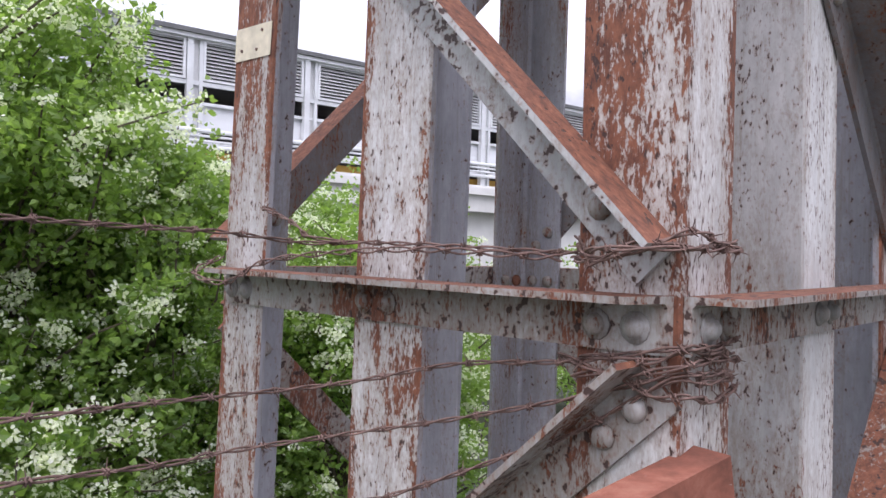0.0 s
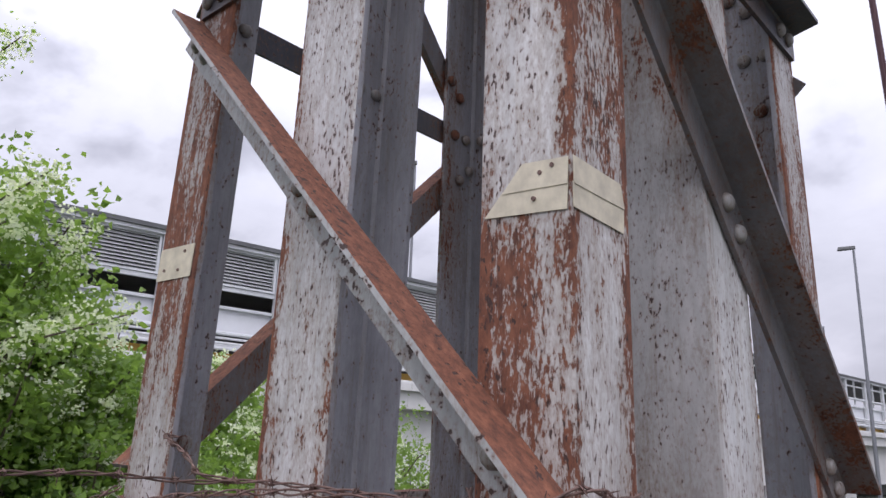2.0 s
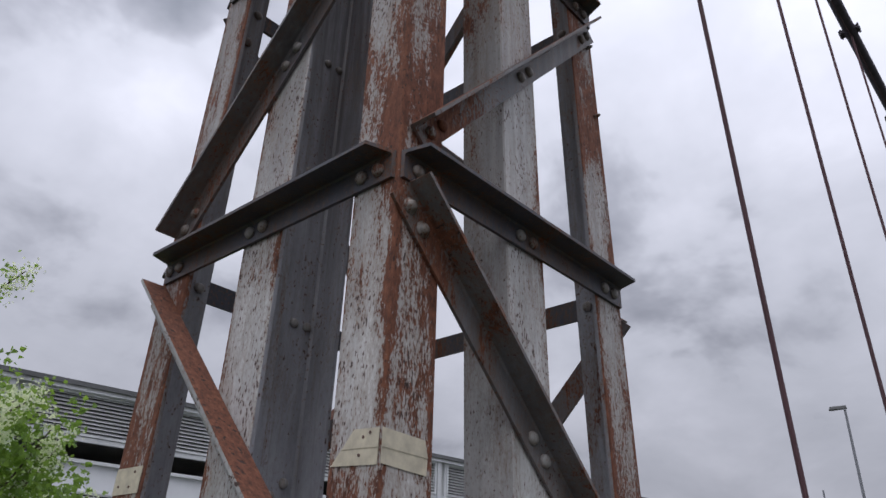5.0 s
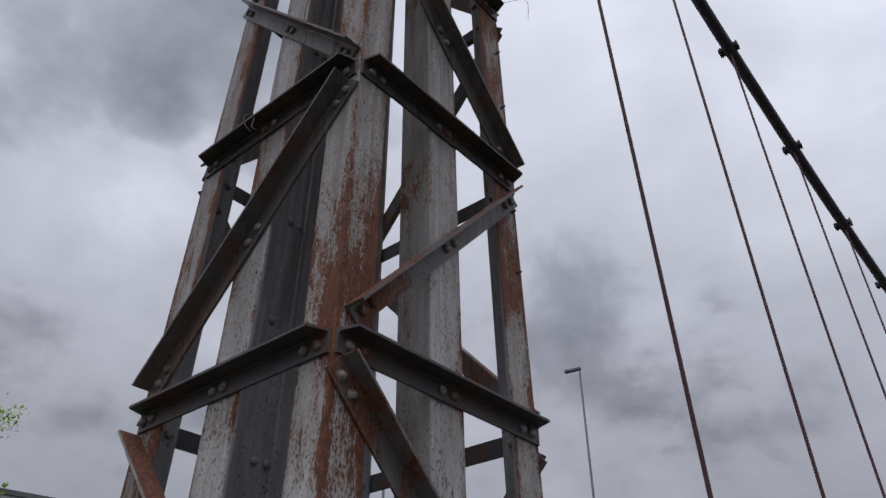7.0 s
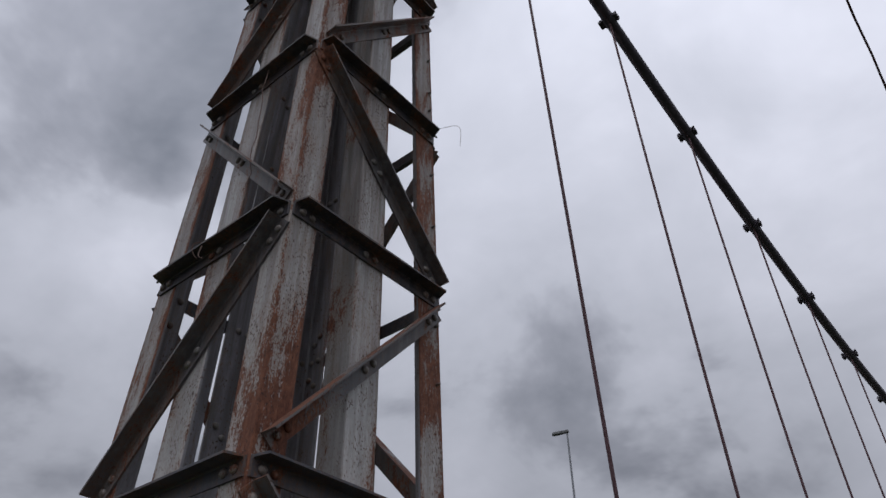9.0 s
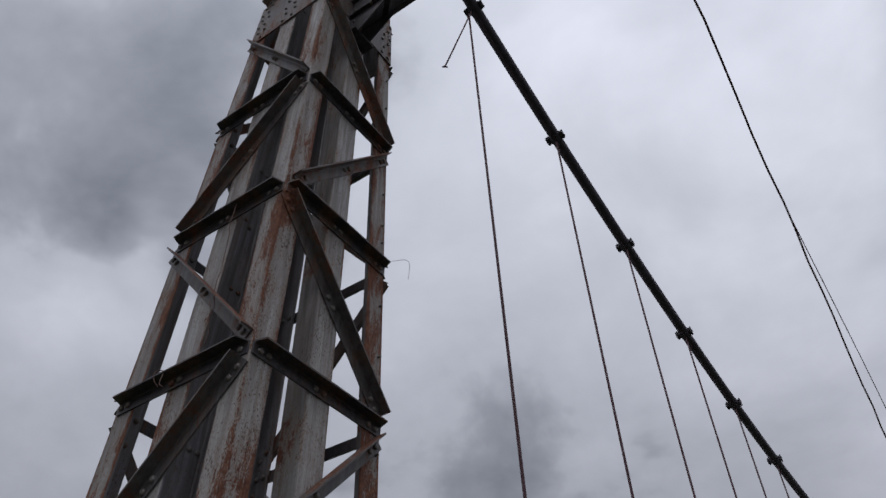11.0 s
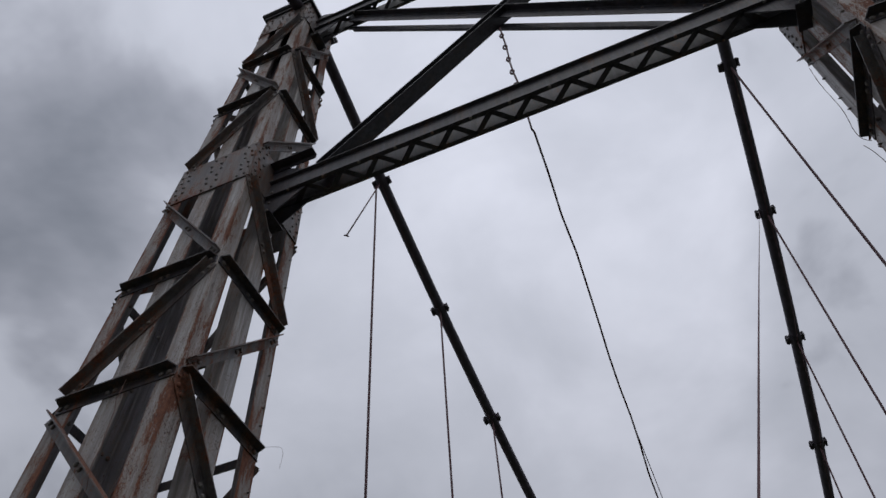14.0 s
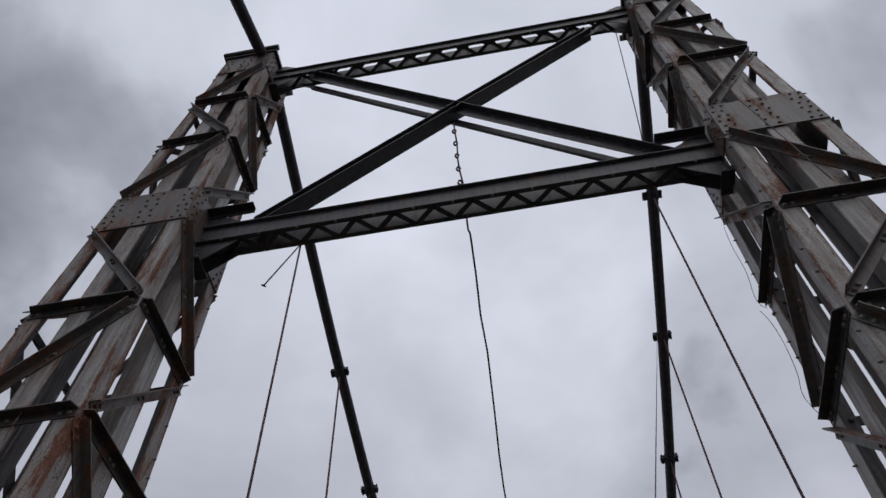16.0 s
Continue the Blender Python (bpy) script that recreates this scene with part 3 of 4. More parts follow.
def cross_brace(falling):
    """One long brace of the portal: a beam that rises to the far leg, or a pair of angles that falls to it."""
    foot, head = ((4.08, 7.78), (0.07, 12.08)) if falling else ((0.0, 7.77), (3.95, 11.80))
    a, b = Vector((foot[0], 0, foot[1])), Vector((head[0], 0, head[1]))
    ob = empty("cross_brace", (a + b) / 2 + Vector((0, YM, 0)))
    tagged(ob, "long dark steel double-angle cross brace of the portal" if falling else "long dark steel beam brace of the portal", "bridge brace", "portal cross braces")
    d = (b - a).normalized()
    n = Vector((-d.z, 0, d.x))
    if n.z < 0:
        n = -n
    if falling:
        for y, sgn, w, back in ((YM - 0.01, -1, 0.15, 0.035), (YM + 0.08, 1, 0.09, 0.155)):
            o = Vector((0, y, 0)) - n * back
            bar = part("brace_angle", angle_bar(a + o, b + o, (0, sgn, 0), -n, w, 0.085, 0.009), SILHOUETTE, ob)
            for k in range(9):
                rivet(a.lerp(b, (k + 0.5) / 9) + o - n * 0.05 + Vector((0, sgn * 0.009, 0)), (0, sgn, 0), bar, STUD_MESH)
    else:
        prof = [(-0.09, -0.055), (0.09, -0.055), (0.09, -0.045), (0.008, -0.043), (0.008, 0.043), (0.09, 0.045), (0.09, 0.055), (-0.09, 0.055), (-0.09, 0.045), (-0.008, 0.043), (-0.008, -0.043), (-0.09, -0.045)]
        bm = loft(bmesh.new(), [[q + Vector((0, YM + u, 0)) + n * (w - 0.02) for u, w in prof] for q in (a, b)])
        part("brace_beam", softened(bm, 0.002), SILHOUETTE, ob)
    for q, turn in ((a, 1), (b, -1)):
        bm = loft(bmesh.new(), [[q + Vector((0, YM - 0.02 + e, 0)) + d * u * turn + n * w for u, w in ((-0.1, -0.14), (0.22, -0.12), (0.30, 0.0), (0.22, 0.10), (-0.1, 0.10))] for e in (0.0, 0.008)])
        part("joint_plate", bm, SILHOUETTE, ob)
    return ob


cross_brace(False)
cross_brace(True)

# ---- main cables and hangers ----


def cable_at(side, y):
    u = y - 1.55
    x = (-0.737 + 0.0146 * u) if side == 0 else (4.868 - 0.036 * u)
    return Vector((x, y + (0.25 if side else 0), 12.67 - 0.4182 * abs(u) + 0.0127 * u * u if u > 0 else 12.67 - 0.42 * abs(u)))


def build_cable(side):
    ob = empty("main_cable", cable_at(side, 1.55))
    tagged(ob, "thick dark suspension cable draped over the tower head", "bridge cable", "main cables")
    ys = [-22 + i * 0.8 for i in range(30)] + [1.55 + i * 0.7 for i in range(24)] + [18.5 + i * 2 for i in range(8)]
    smooth(part("cable", tube([cable_at(side, y) for y in ys], 0.086, 14), CABLE, ob))
    return ob


def build_clamp(side, k):
    y = 3.934 + 2.243 * k
    c = cable_at(side, y)
    d = (cable_at(side, y + 0.2) - cable_at(side, y - 0.2)).normalized()
    ob = empty("hanger_rope", c)
    tagged(ob, "thin rusty wire hanger clamped to the main cable", "hanger", "hanger ropes")
    band = part("cable_band", tube([c - d * 0.07, c - d * 0.066, c + d * 0.066, c + d * 0.07], 0.097, 14), CABLE, ob)
    side_v = Vector((1, 0, 0))
    up = side_v.cross(d).normalized()
    for s in (-1, 1):
        for e in (-0.045, 0.045):
            a = c + side_v * s * 0.125 + d * e
            part("band_bolt", tube([a - up * 0.06, a + up * 0.06], 0.010, 6), CABLE, band)
            for v in (-0.047, 0.047):
                part("nut", tube([a + up * (v - 0.011), a + up * (v + 0.011)], 0.016, 6), CABLE, band)
        for v in (-0.026, 0.026):
            a = c + side_v * s * 0.115 + up * v
            lug = loft(bmesh.new(), [[a + side_v * p + d * q + up * w for p, q in ((-0.04, -0.06), (0.025, -0.06), (0.025, 0.06), (-0.04, 0.06))] for w in (-0.006, 0.006)])
            part("lug", softened(lug, 0.003), CABLE, band)
    top = c + Vector((-0.10 if side == 0 and k == 0 else 0.0, 0, -0.05))
    foot = Vector((c.x + (0.22 - 0.02 * k if side == 0 else -0.23 - 0.18 * k), c.y, 0.0))
    part("rope", tube([top, foot], 0.015, 8), ROPE, ob)
    return ob


for side in (0, 1):
    build_cable(side)
    for k in range(7):
        build_clamp(side, k)


def slung_line(side):
    """A thin wire that sags below the main cable from band to band."""
    pts = []
    for k in range(6):
        for i in range(8):
            c = cable_at(side, 3.934 + 2.243 * (k + i / 8))
            pts.append(c - Vector((0, 0, 0.10 + (0.16 if k in (1, 2, 4) else 0.05) * 4 * (i / 8) * (1 - i / 8))))
    return tagged(smooth(part("slung_wire", tube(pts, 0.006, 6), ROPE, None)), "thin wire slung below the main cable between its bands", "wire", "slung wires")


for side in (0, 1):
    slung_line(side)


def rope_thing(name, label, category, points, radius, mat, sides=6):
    ob = part(name, tube(points, radius, sides), mat, None)
    smooth(ob)
    return tagged(ob, label, category)


def hang(a, b, sag, n=24, wiggle=0.0, seed=0):
    rng = random.Random(seed)
    a, b = Vector(a), Vector(b)
    return [a.lerp(b, i / n) + Vector((rng.uniform(-wiggle, wiggle), rng.uniform(-wiggle, wiggle), -sag * 4 * (i / n) * (1 - i / n))) for i in range(n + 1)]


c0 = cable_at(0, 3.934)
rope_thing("broken_rod", "short broken hanger rod dangling from the cable", "rod", [c0 + Vector((-0.02, -0.03, -0.07)), (-0.99, 3.56, 9.97), (-1.02, 3.54, 9.95), (-0.96, 3.57, 9.93)], 0.011, ROPE)
rope_thing("slack_wire", "long slack dark wire hanging from the portal", "wire", hang((2.0, 1.50, 9.55), (2.02, 1.72, 7.5), 0.0, 8, 0.012, 3) + hang((2.046, 1.72, 7.4), (0.17, 48.5, 0.3), 0.0, 110, 0.012, 4), 0.010, ROPE)
rope_thing("slack_wire", "thin dark wire beside the slack wire", "wire", hang((1.91, 5.23, 6.87), (1.80, 58.0, 0.3), 0.0, 40, 0.006, 5), 0.005, ROPE)
for i in range(5):
    z = 9.35 - i * 0.24
    part("shackle", tube([(1.99 + 0.02 * math.cos(k), 1.52 + 0.04 * i, z + 0.05 * math.sin(k)) for k in (0, 1.05, 2.1, 3.14, 4.2, 5.2, 6.28)], 0.011, 6), ROPE, None)
    tagged(scene.collection.objects[-1], "small rusty shackle on the slack wire", "shackle", "shackles of the wire")

# ---- ground ----
bm = bmesh.new()
g_rng = random.Random(4)
S, STEP = 40, 1.0
vs = {}
for i in range(-S, S + 1):
    for j in range(-S, S + 1):
        r = max(abs(i), abs(j))
        k = 1.0 if r < 30 else 1 + (r - 30) ** 2 * 1.2
        z = -0.05 + 0.05 * noise.noise((i * 0.3, j * 0.3, 0)) if r < 30 else -0.3
        vs[i, j] = bm.verts.new((i * k, j * k, z))
for i in range(-S, S):
    for j in range(-S, S):
        bm.faces.new((vs[i, j], vs[i + 1, j], vs[i + 1, j + 1], vs[i, j + 1]))
ground = smooth(part("ground", bm, DIRT, None))
tagged(ground, "rough green meadow ground under the bridge tower", "ground", kind="structure")

# ---- covered viaduct beyond ----


def viaduct_point(s, out, z):
    """s metres along the viaduct, out metres towards the camera's side of its front."""
    x = -16.9 + 0.155 * s - 0.0006 * s * s
    dx = 0.155 - 0.0012 * s
    n = math.hypot(1, dx)
    return Vector((x + out / n, s - out * dx / n, z))


def viaduct_slab(bm, s0, s1, o0, o1, z0, z1):
    ring = lambda s: [viaduct_point(s, o0, z0), viaduct_point(s, o1, z0), viaduct_point(s, o1, z1), viaduct_point(s, o0, z1)]
    return loft(bm, [ring(s0), ring(s1)])


def build_viaduct():
    ob = empty("covered_viaduct", viaduct_point(20, 0, 0))
    tagged(ob, "long pale concrete viaduct with a grey louvred covered walkway", "viaduct")
    stretch = [(-12 + i * 9.0, -12 + (i + 1) * 9.0) for i in range(14)]
    for s0, s1 in stretch:
        part("girder", viaduct_slab(bmesh.new(), s0, s1 - 0.01, -6, 0.0, 0.4, 2.45), CONCRETE, ob)
        part("deck_edge", viaduct_slab(bmesh.new(), s0, s1 - 0.01, -6, 0.45, 2.45, 3.2), CONCRETE, ob)
        part("ledge", viaduct_slab(bmesh.new(), s0, s1 - 0.01, -6, 0.6, 2.92, 3.12), CONCRETE, ob)
        part("walkway_beam", viaduct_slab(bmesh.new(), s0, s1, -0.5, -0.15, 3.21, 3.44), YELLOW, ob)
        part("roof", viaduct_slab(bmesh.new(), s0, s1, -5, 0.28, 5.97, 6.07), ROOF, ob)
        part("gutter", viaduct_slab(bmesh.new(), s0, s1, 0.05, 0.22, 5.88, 5.97), STEEL, ob)
        part("head_rail", viaduct_slab(bmesh.new(), s0, s1, 0.0, 0.1, 4.86, 4.96), STEEL, ob)
        part("panel_wall", viaduct_slab(bmesh.new(), s0, s1, -0.12, -0.04, 3.9, 4.48), PANEL, ob)
        part("sill_rail", viaduct_slab(bmesh.new(), s0, s1, -0.04, 0.06, 4.44, 4.51), STEEL, ob)
        for z, r, o in ((3.50, 0.045, 0.25), (3.62, 0.03, 0.25), (3.73, 0.03, 0.25), (3.84, 0.05, 0.25), (3.56, 0.07, -0.02)):
            part("pipe_rail", tube([viaduct_point(s0, o, z), viaduct_point(s1, o, z)], r, 8), STEEL, ob)
        part("pier", viaduct_slab(bmesh.new(), s0 + 3, s0 + 4.5, -4.5, -0.3, -0.5, 0.4), CONCRETE, ob)
        if s0 > 24:
            part("far_wall", viaduct_slab(bmesh.new(), s0, s1, -5, -4.9, 3.2, 4.5), PANEL, ob)
            part("transom", viaduct_slab(bmesh.new(), s0, s1, 0.0, 0.08, 5.55, 5.62), STEEL, ob)
        else:
            # added dark slabs behind the louvres that keep the open band dark
            part("dark_backing", viaduct_slab(bmesh.new(), s0, s1, -4.8, -0.3, 4.98, 5.1), ROOF, ob)
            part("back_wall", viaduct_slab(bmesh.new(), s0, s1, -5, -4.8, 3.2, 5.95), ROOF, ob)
    s = -11.7
    while s < 110:
        part("post", viaduct_slab(bmesh.new(), s - 0.07, s + 0.07, 0.0, 0.14, 3.1, 6.0), STEEL, ob)
        part("post", viaduct_slab(bmesh.new(), s + 0.22, s + 0.30, 0.0, 0.10, 3.1, 6.0), STEEL, ob)
        part("post_plate", viaduct_slab(bmesh.new(), s + 0.07, s + 0.22, 0.0, 0.03, 3.1, 6.0), LOUVRE, ob)
        if s > 31:
            part("mullion", viaduct_slab(bmesh.new(), s + 1.4, s + 1.46, 0.0, 0.08, 4.6, 5.9), STEEL, ob)
            s += 2.85
            continue
        frame_bm = bmesh.new()
        viaduct_slab(frame_bm, s + 0.34, s + 2.72, 0.02, 0.12, 4.97, 5.02)
        viaduct_slab(frame_bm, s + 0.34, s + 2.72, 0.02, 0.12, 5.83, 5.88)
        viaduct_slab(frame_bm, s + 0.30, s + 0.36, 0.02, 0.12, 4.97, 5.88)
        viaduct_slab(frame_bm, s + 2.70, s + 2.76, 0.02, 0.12, 4.97, 5.88)
        panel = part("louvre_frame", frame_bm, STEEL, ob)
        slats = 11
        for i in range(slats):
            z = 5.0 + i * 0.08
            bm = bmesh.new()
            ring = lambda q: [viaduct_point(q, 0.09, z), viaduct_point(q, 0.01, z + 0.068), viaduct_point(q, 0.0, z + 0.063), viaduct_point(q, 0.08, z - 0.008)]
            loft(bm, [ring(s + 0.3), ring(s + 2.74)])
            part("louvre_slat", bm, LOUVRE, panel)
        s += 2.85
    return ob


build_viaduct()

# ---- street lamps beyond ----


def street_lamp(x, y, z, arm, head_len=0.75):
    ob = empty("street_lamp", (x, y, 0))
    tagged(ob, "tall grey street lamp with a flat dark head", "street lamp", "street lamps")
    part("pole", tube([(x, y, -0.3), (x, y, z)], 0.11, 8, taper=0.55), LAMP_GREY, ob)
    d = Vector(arm).normalized()
    tip = Vector((x, y, z + 0.05))
    bm = bmesh.new()
    n = Vector((-d.y, d.x, 0))
    loft(bm, [[tip + d * u + n * w for u, w in ((-0.1, -0.12), (head_len, -0.19), (head_len + 0.06, 0), (head_len, 0.19), (-0.1, 0.12))] for _ in (0,)] +
         [[tip + d * u + n * w + Vector((0, 0, 0.16)) for u, w in ((-0.1, -0.10), (head_len - 0.05, -0.15), (head_len, 0), (head_len - 0.05, 0.15), (-0.1, 0.10))]])
    part("lamp_head", softened(bm, 0.015), ROOF, ob)
    return ob


street_lamp(-9.735, 44.624, 12.74, (-1, -0.15, 0))
street_lamp(-26.12, 26.9, 15.9, (-0.7, -0.7, 0), 0.7)
street_lamp(-21.89, 40.59, 23.05, (-1, -0.2, 0), 1.0)


mast = part("mast", tube([(-11.25, 43.19, -0.3), (-11.25, 43.19, 8.45)], 0.05, 6), LAMP_GREY, None)
tagged(mast, "thin pale mast far behind the tower", "mast")

# ---- hawthorn bushes in blossom ----


def build_bush(at, radius, height, seed, shoots=70, leaves=170, label="dense hawthorn bush with green leaves and white blossom"):
    rng = random.Random(seed)
    ob = empty("hawthorn_bush", at)
    tagged(ob, label, "bush", "hawthorn bushes")
    base = Vector(at)
    trunk = bmesh.new()
    tips = []
    for i in range(7):
        a = i * 0.9 + rng.random()
        tube([base + Vector((0.1 * math.cos(a), 0.1 * math.sin(a), -0.1)), base + Vector((radius * 0.3 * math.cos(a), radius * 0.3 * math.sin(a), height * 0.4)),
              base + Vector((radius * 0.6 * math.cos(a), radius * 0.6 * math.sin(a), height * 0.75))], 0.035, 6, trunk, 0.3)
    part("trunk", trunk, BARK, ob)
    twigs, verts, faces, bverts, bfaces = bmesh.new(), [], [], [], []
    for s in range(shoots):
        a, h = rng.uniform(0, 2 * math.pi), rng.random()
        bulge = math.sin(math.pi * min(0.95, 0.28 + 0.62 * h)) ** 0.7
        r = radius * bulge * rng.uniform(0.55, 1.08)
        end = base + Vector((r * math.cos(a), r * math.sin(a), height * (0.06 + 0.94 * h) * rng.uniform(0.9, 1.1)))
        start = base + Vector((0.45 * r * math.cos(a), 0.45 * r * math.sin(a), max(0.1, end.z - base.z - rng.uniform(0.2, 0.6))))
        midp = start.lerp(end, 0.5) + Vector((rng.uniform(-0.1, 0.1), rng.uniform(-0.1, 0.1), rng.uniform(0.0, 0.14)))
        tube([start, midp, end], 0.008, 5, twigs, 0.35)
        spurs = []
        for q in range(11):
            u = rng.random() ** 0.8
            p = start.lerp(midp, u * 2) if u < 0.5 else midp.lerp(end, u * 2 - 1)
            spurs.append(p + Vector([rng.gauss(0, 0.075) for _ in range(3)]))
        for q in range(leaves):
            p = rng.choice(spurs) + Vector([rng.gauss(0, 0.034) for _ in range(3)])
            size = rng.uniform(0.013, 0.029)
            d = Vector((rng.gauss(0, 1), rng.gauss(0, 1), rng.gauss(0.2, 0.7))).normalized()
            n = d.cross(Vector((rng.gauss(0, 1), rng.gauss(0, 1), rng.gauss(0, 1)))).normalized()
            m = d.cross(n) * 0.3 * size
            k = len(verts)
            verts += [p, p + d * size * 0.6 + n * size * 0.6 + m, p + d * size * 1.5, p + d * size * 0.6 - n * size * 0.6 + m]
            faces += [(k, k + 1, k + 2), (k, k + 2, k + 3)]
        for c in range(rng.choice((1, 2, 4, 6))):
            p = midp.lerp(end, rng.uniform(0.5, 1.05)) + Vector((0.05 * math.cos(a) + rng.gauss(0, 0.04), 0.05 * math.sin(a) + rng.gauss(0, 0.04), 0.03 + rng.gauss(0, 0.035)))
            spread = rng.uniform(0.014, 0.028)
            for q in range(rng.randint(22, 40)):
                o = p + Vector((rng.gauss(0, spread), rng.gauss(0, spread), rng.gauss(0, spread * 0.7)))
                d = Vector((rng.gauss(0, 1), rng.gauss(0, 1), rng.gauss(0.6, 1))).normalized()
                e = d.orthogonal().normalized()
                f = d.cross(e)
                k = len(bverts)
                size = rng.uniform(0.0055, 0.0088)
                bverts += [o] + [o + d * 0.0025 + (e * math.cos(w * 1.2566) + f * math.sin(w * 1.2566)) * size for w in range(5)]
                bfaces += [(k, k + 1 + w, k + 1 + (w + 1) % 5) for w in range(5)]
    part("twig_work", twigs, BARK, ob)
    for name, v, fc, mat in (("leaves", verts, faces, LEAF), ("blossom", bverts, bfaces, BLOSSOM)):
        me = bpy.data.meshes.new(name)
        me.from_pydata(v, [], fc)
        me.materials.append(mat)
        o = new(name, me)
        o.parent = ob
        o.matrix_parent_inverse = Matrix.Translation(-base)
        o["kind"] = "stuff"
    return ob


build_bush((-3.35, 0.8, 0), 1.15, 2.25, 11, 300, 330)
build_bush((-3.2, 1.42, 0), 0.60, 1.9, 16, 180, 300, "rounded hawthorn bush thick with white blossom")
build_bush((-4.4, 0.2, 0), 1.35, 3.0, 12, 190, 300, "tall hawthorn bush with long leafy shoots and white blossom")
build_bush((-3.9, 2.5, 0), 1.1, 1.75, 13, 150, 280)
build_bush((-4.6, 4.4, 0), 1.2, 1.5, 14, 110, 220)
build_bush((-3.6, 6.3, 0), 1.2, 1.2, 15, 80, 180)

build_bush((-2.85, 0.35, 0), 0.70, 1.12, 17, 130, 260, "low hawthorn bush with fresh green leaves and blossom")
build_bush((-2.30, 0.42, 0), 0.46, 0.98, 19, 60, 150, "low young hawthorn with loose bright green shoots")
build_bush((-2.75, 2.45, 0), 0.66, 1.45, 18, 130, 260, "low hawthorn bush with fresh green leaves and blossom")


def flowering_branch(points, seed):
    rng = random.Random(seed)
    ob = empty("hawthorn_branch", points[0])
    tagged(ob, "slender hawthorn branch with leaves and white blossom clusters", "branch", "hawthorn branches")
    base = Vector(points[0])
    part("twig", tube(points, 0.006, 5, taper=0.4), BARK, ob)
    verts, faces, bverts, bfaces = [], [], [], []
    pts = [Vector(p) for p in points]
    for i in range(1, len(pts)):
        for k in range(int(240 * (pts[i] - pts[i - 1]).length) + 30):
            p = pts[i - 1].lerp(pts[i], rng.random()) + Vector([rng.gauss(0, 0.035) for _ in range(3)])
            size = rng.uniform(0.010, 0.020)
            d = Vector((rng.gauss(0, 1), rng.gauss(0, 1), rng.gauss(0.2, 0.7))).normalized()
            n = d.orthogonal().normalized()
            q = len(verts)
            verts += [p, p + d * size * 0.6 + n * size * 0.55, p + d * size * 1.5, p + d * size * 0.6 - n * size * 0.55]
            faces += [(q, q + 1, q + 2), (q, q + 2, q + 3)]
        for k in range(10):
            p = pts[i - 1].lerp(pts[i], rng.random()) + Vector([rng.gauss(0, 0.03) for _ in range(3)])
            for j in range(22):
                o = p + Vector([rng.gauss(0, 0.022) for _ in range(3)])
                d = Vector((rng.gauss(0, 1), rng.gauss(0, 1), rng.gauss(0.6, 1))).normalized()
                e = d.orthogonal().normalized()
                f = d.cross(e)
                q = len(bverts)
                bverts += [o] + [o + d * 0.003 + (e * math.cos(w * 1.2566) + f * math.sin(w * 1.2566)) * 0.0062 for w in range(5)]
                bfaces += [(q, q + 1 + w, q + 1 + (w + 1) % 5) for w in range(5)]
    for name, v, fc, mat in (("leaves", verts, faces, LEAF), ("blossom", bverts, bfaces, BLOSSOM)):
        me = bpy.data.meshes.new(name)
        me.from_pydata(v, [], fc)
        me.materials.append(mat)
        o = new(name, me)
        o.parent = ob
        o.matrix_parent_inverse = Matrix.Translation(-base)
        o["kind"] = "stuff"
    return ob


flowering_branch([(-3.1, 0.75, 1.75), (-2.55, 0.80, 1.98), (-2.25, 0.86, 2.07), (-2.06, 0.92, 2.14)], 71)
flowering_branch([(-3.3, 0.7, 2.0), (-3.0, 0.8, 2.5), (-2.87, 0.93, 2.76), (-2.80, 0.99, 2.85)], 72)
flowering_branch([(-3.2, 0.95, 1.9), (-2.95, 0.98, 2.15), (-2.76, 1.08, 2.27), (-2.68, 1.18, 2.32)], 74)
flowering_branch([(-3.1, 1.2, 1.75), (-2.8, 1.25, 2.0), (-2.70, 1.29, 2.13)], 75)
flowering_branch([(-3.0, 1.0, 1.5), (-2.5, 1.1, 1.72), (-2.15, 1.25, 1.80)], 73)

# ---- barbed wire strung along the foot of the tower ----


def along(points, step):
    pts = [Vector(p) for p in points]
    out = []
    for i in range(len(pts) - 1):
        p0, p1, p2, p3 = pts[max(i - 1, 0)], pts[i], pts[i + 1], pts[min(i + 2, len(pts) - 1)]
        n = max(2, int((p2 - p1).length / step))
        for k in range(n):
            t = k / n
            out.append(0.5 * ((2 * p1) + (p2 - p0) * t + (2 * p0 - 5 * p1 + 4 * p2 - p3) * t * t + (3 * p1 - p0 - 3 * p2 + p3) * t ** 3))
    out.append(pts[-1])
    return out


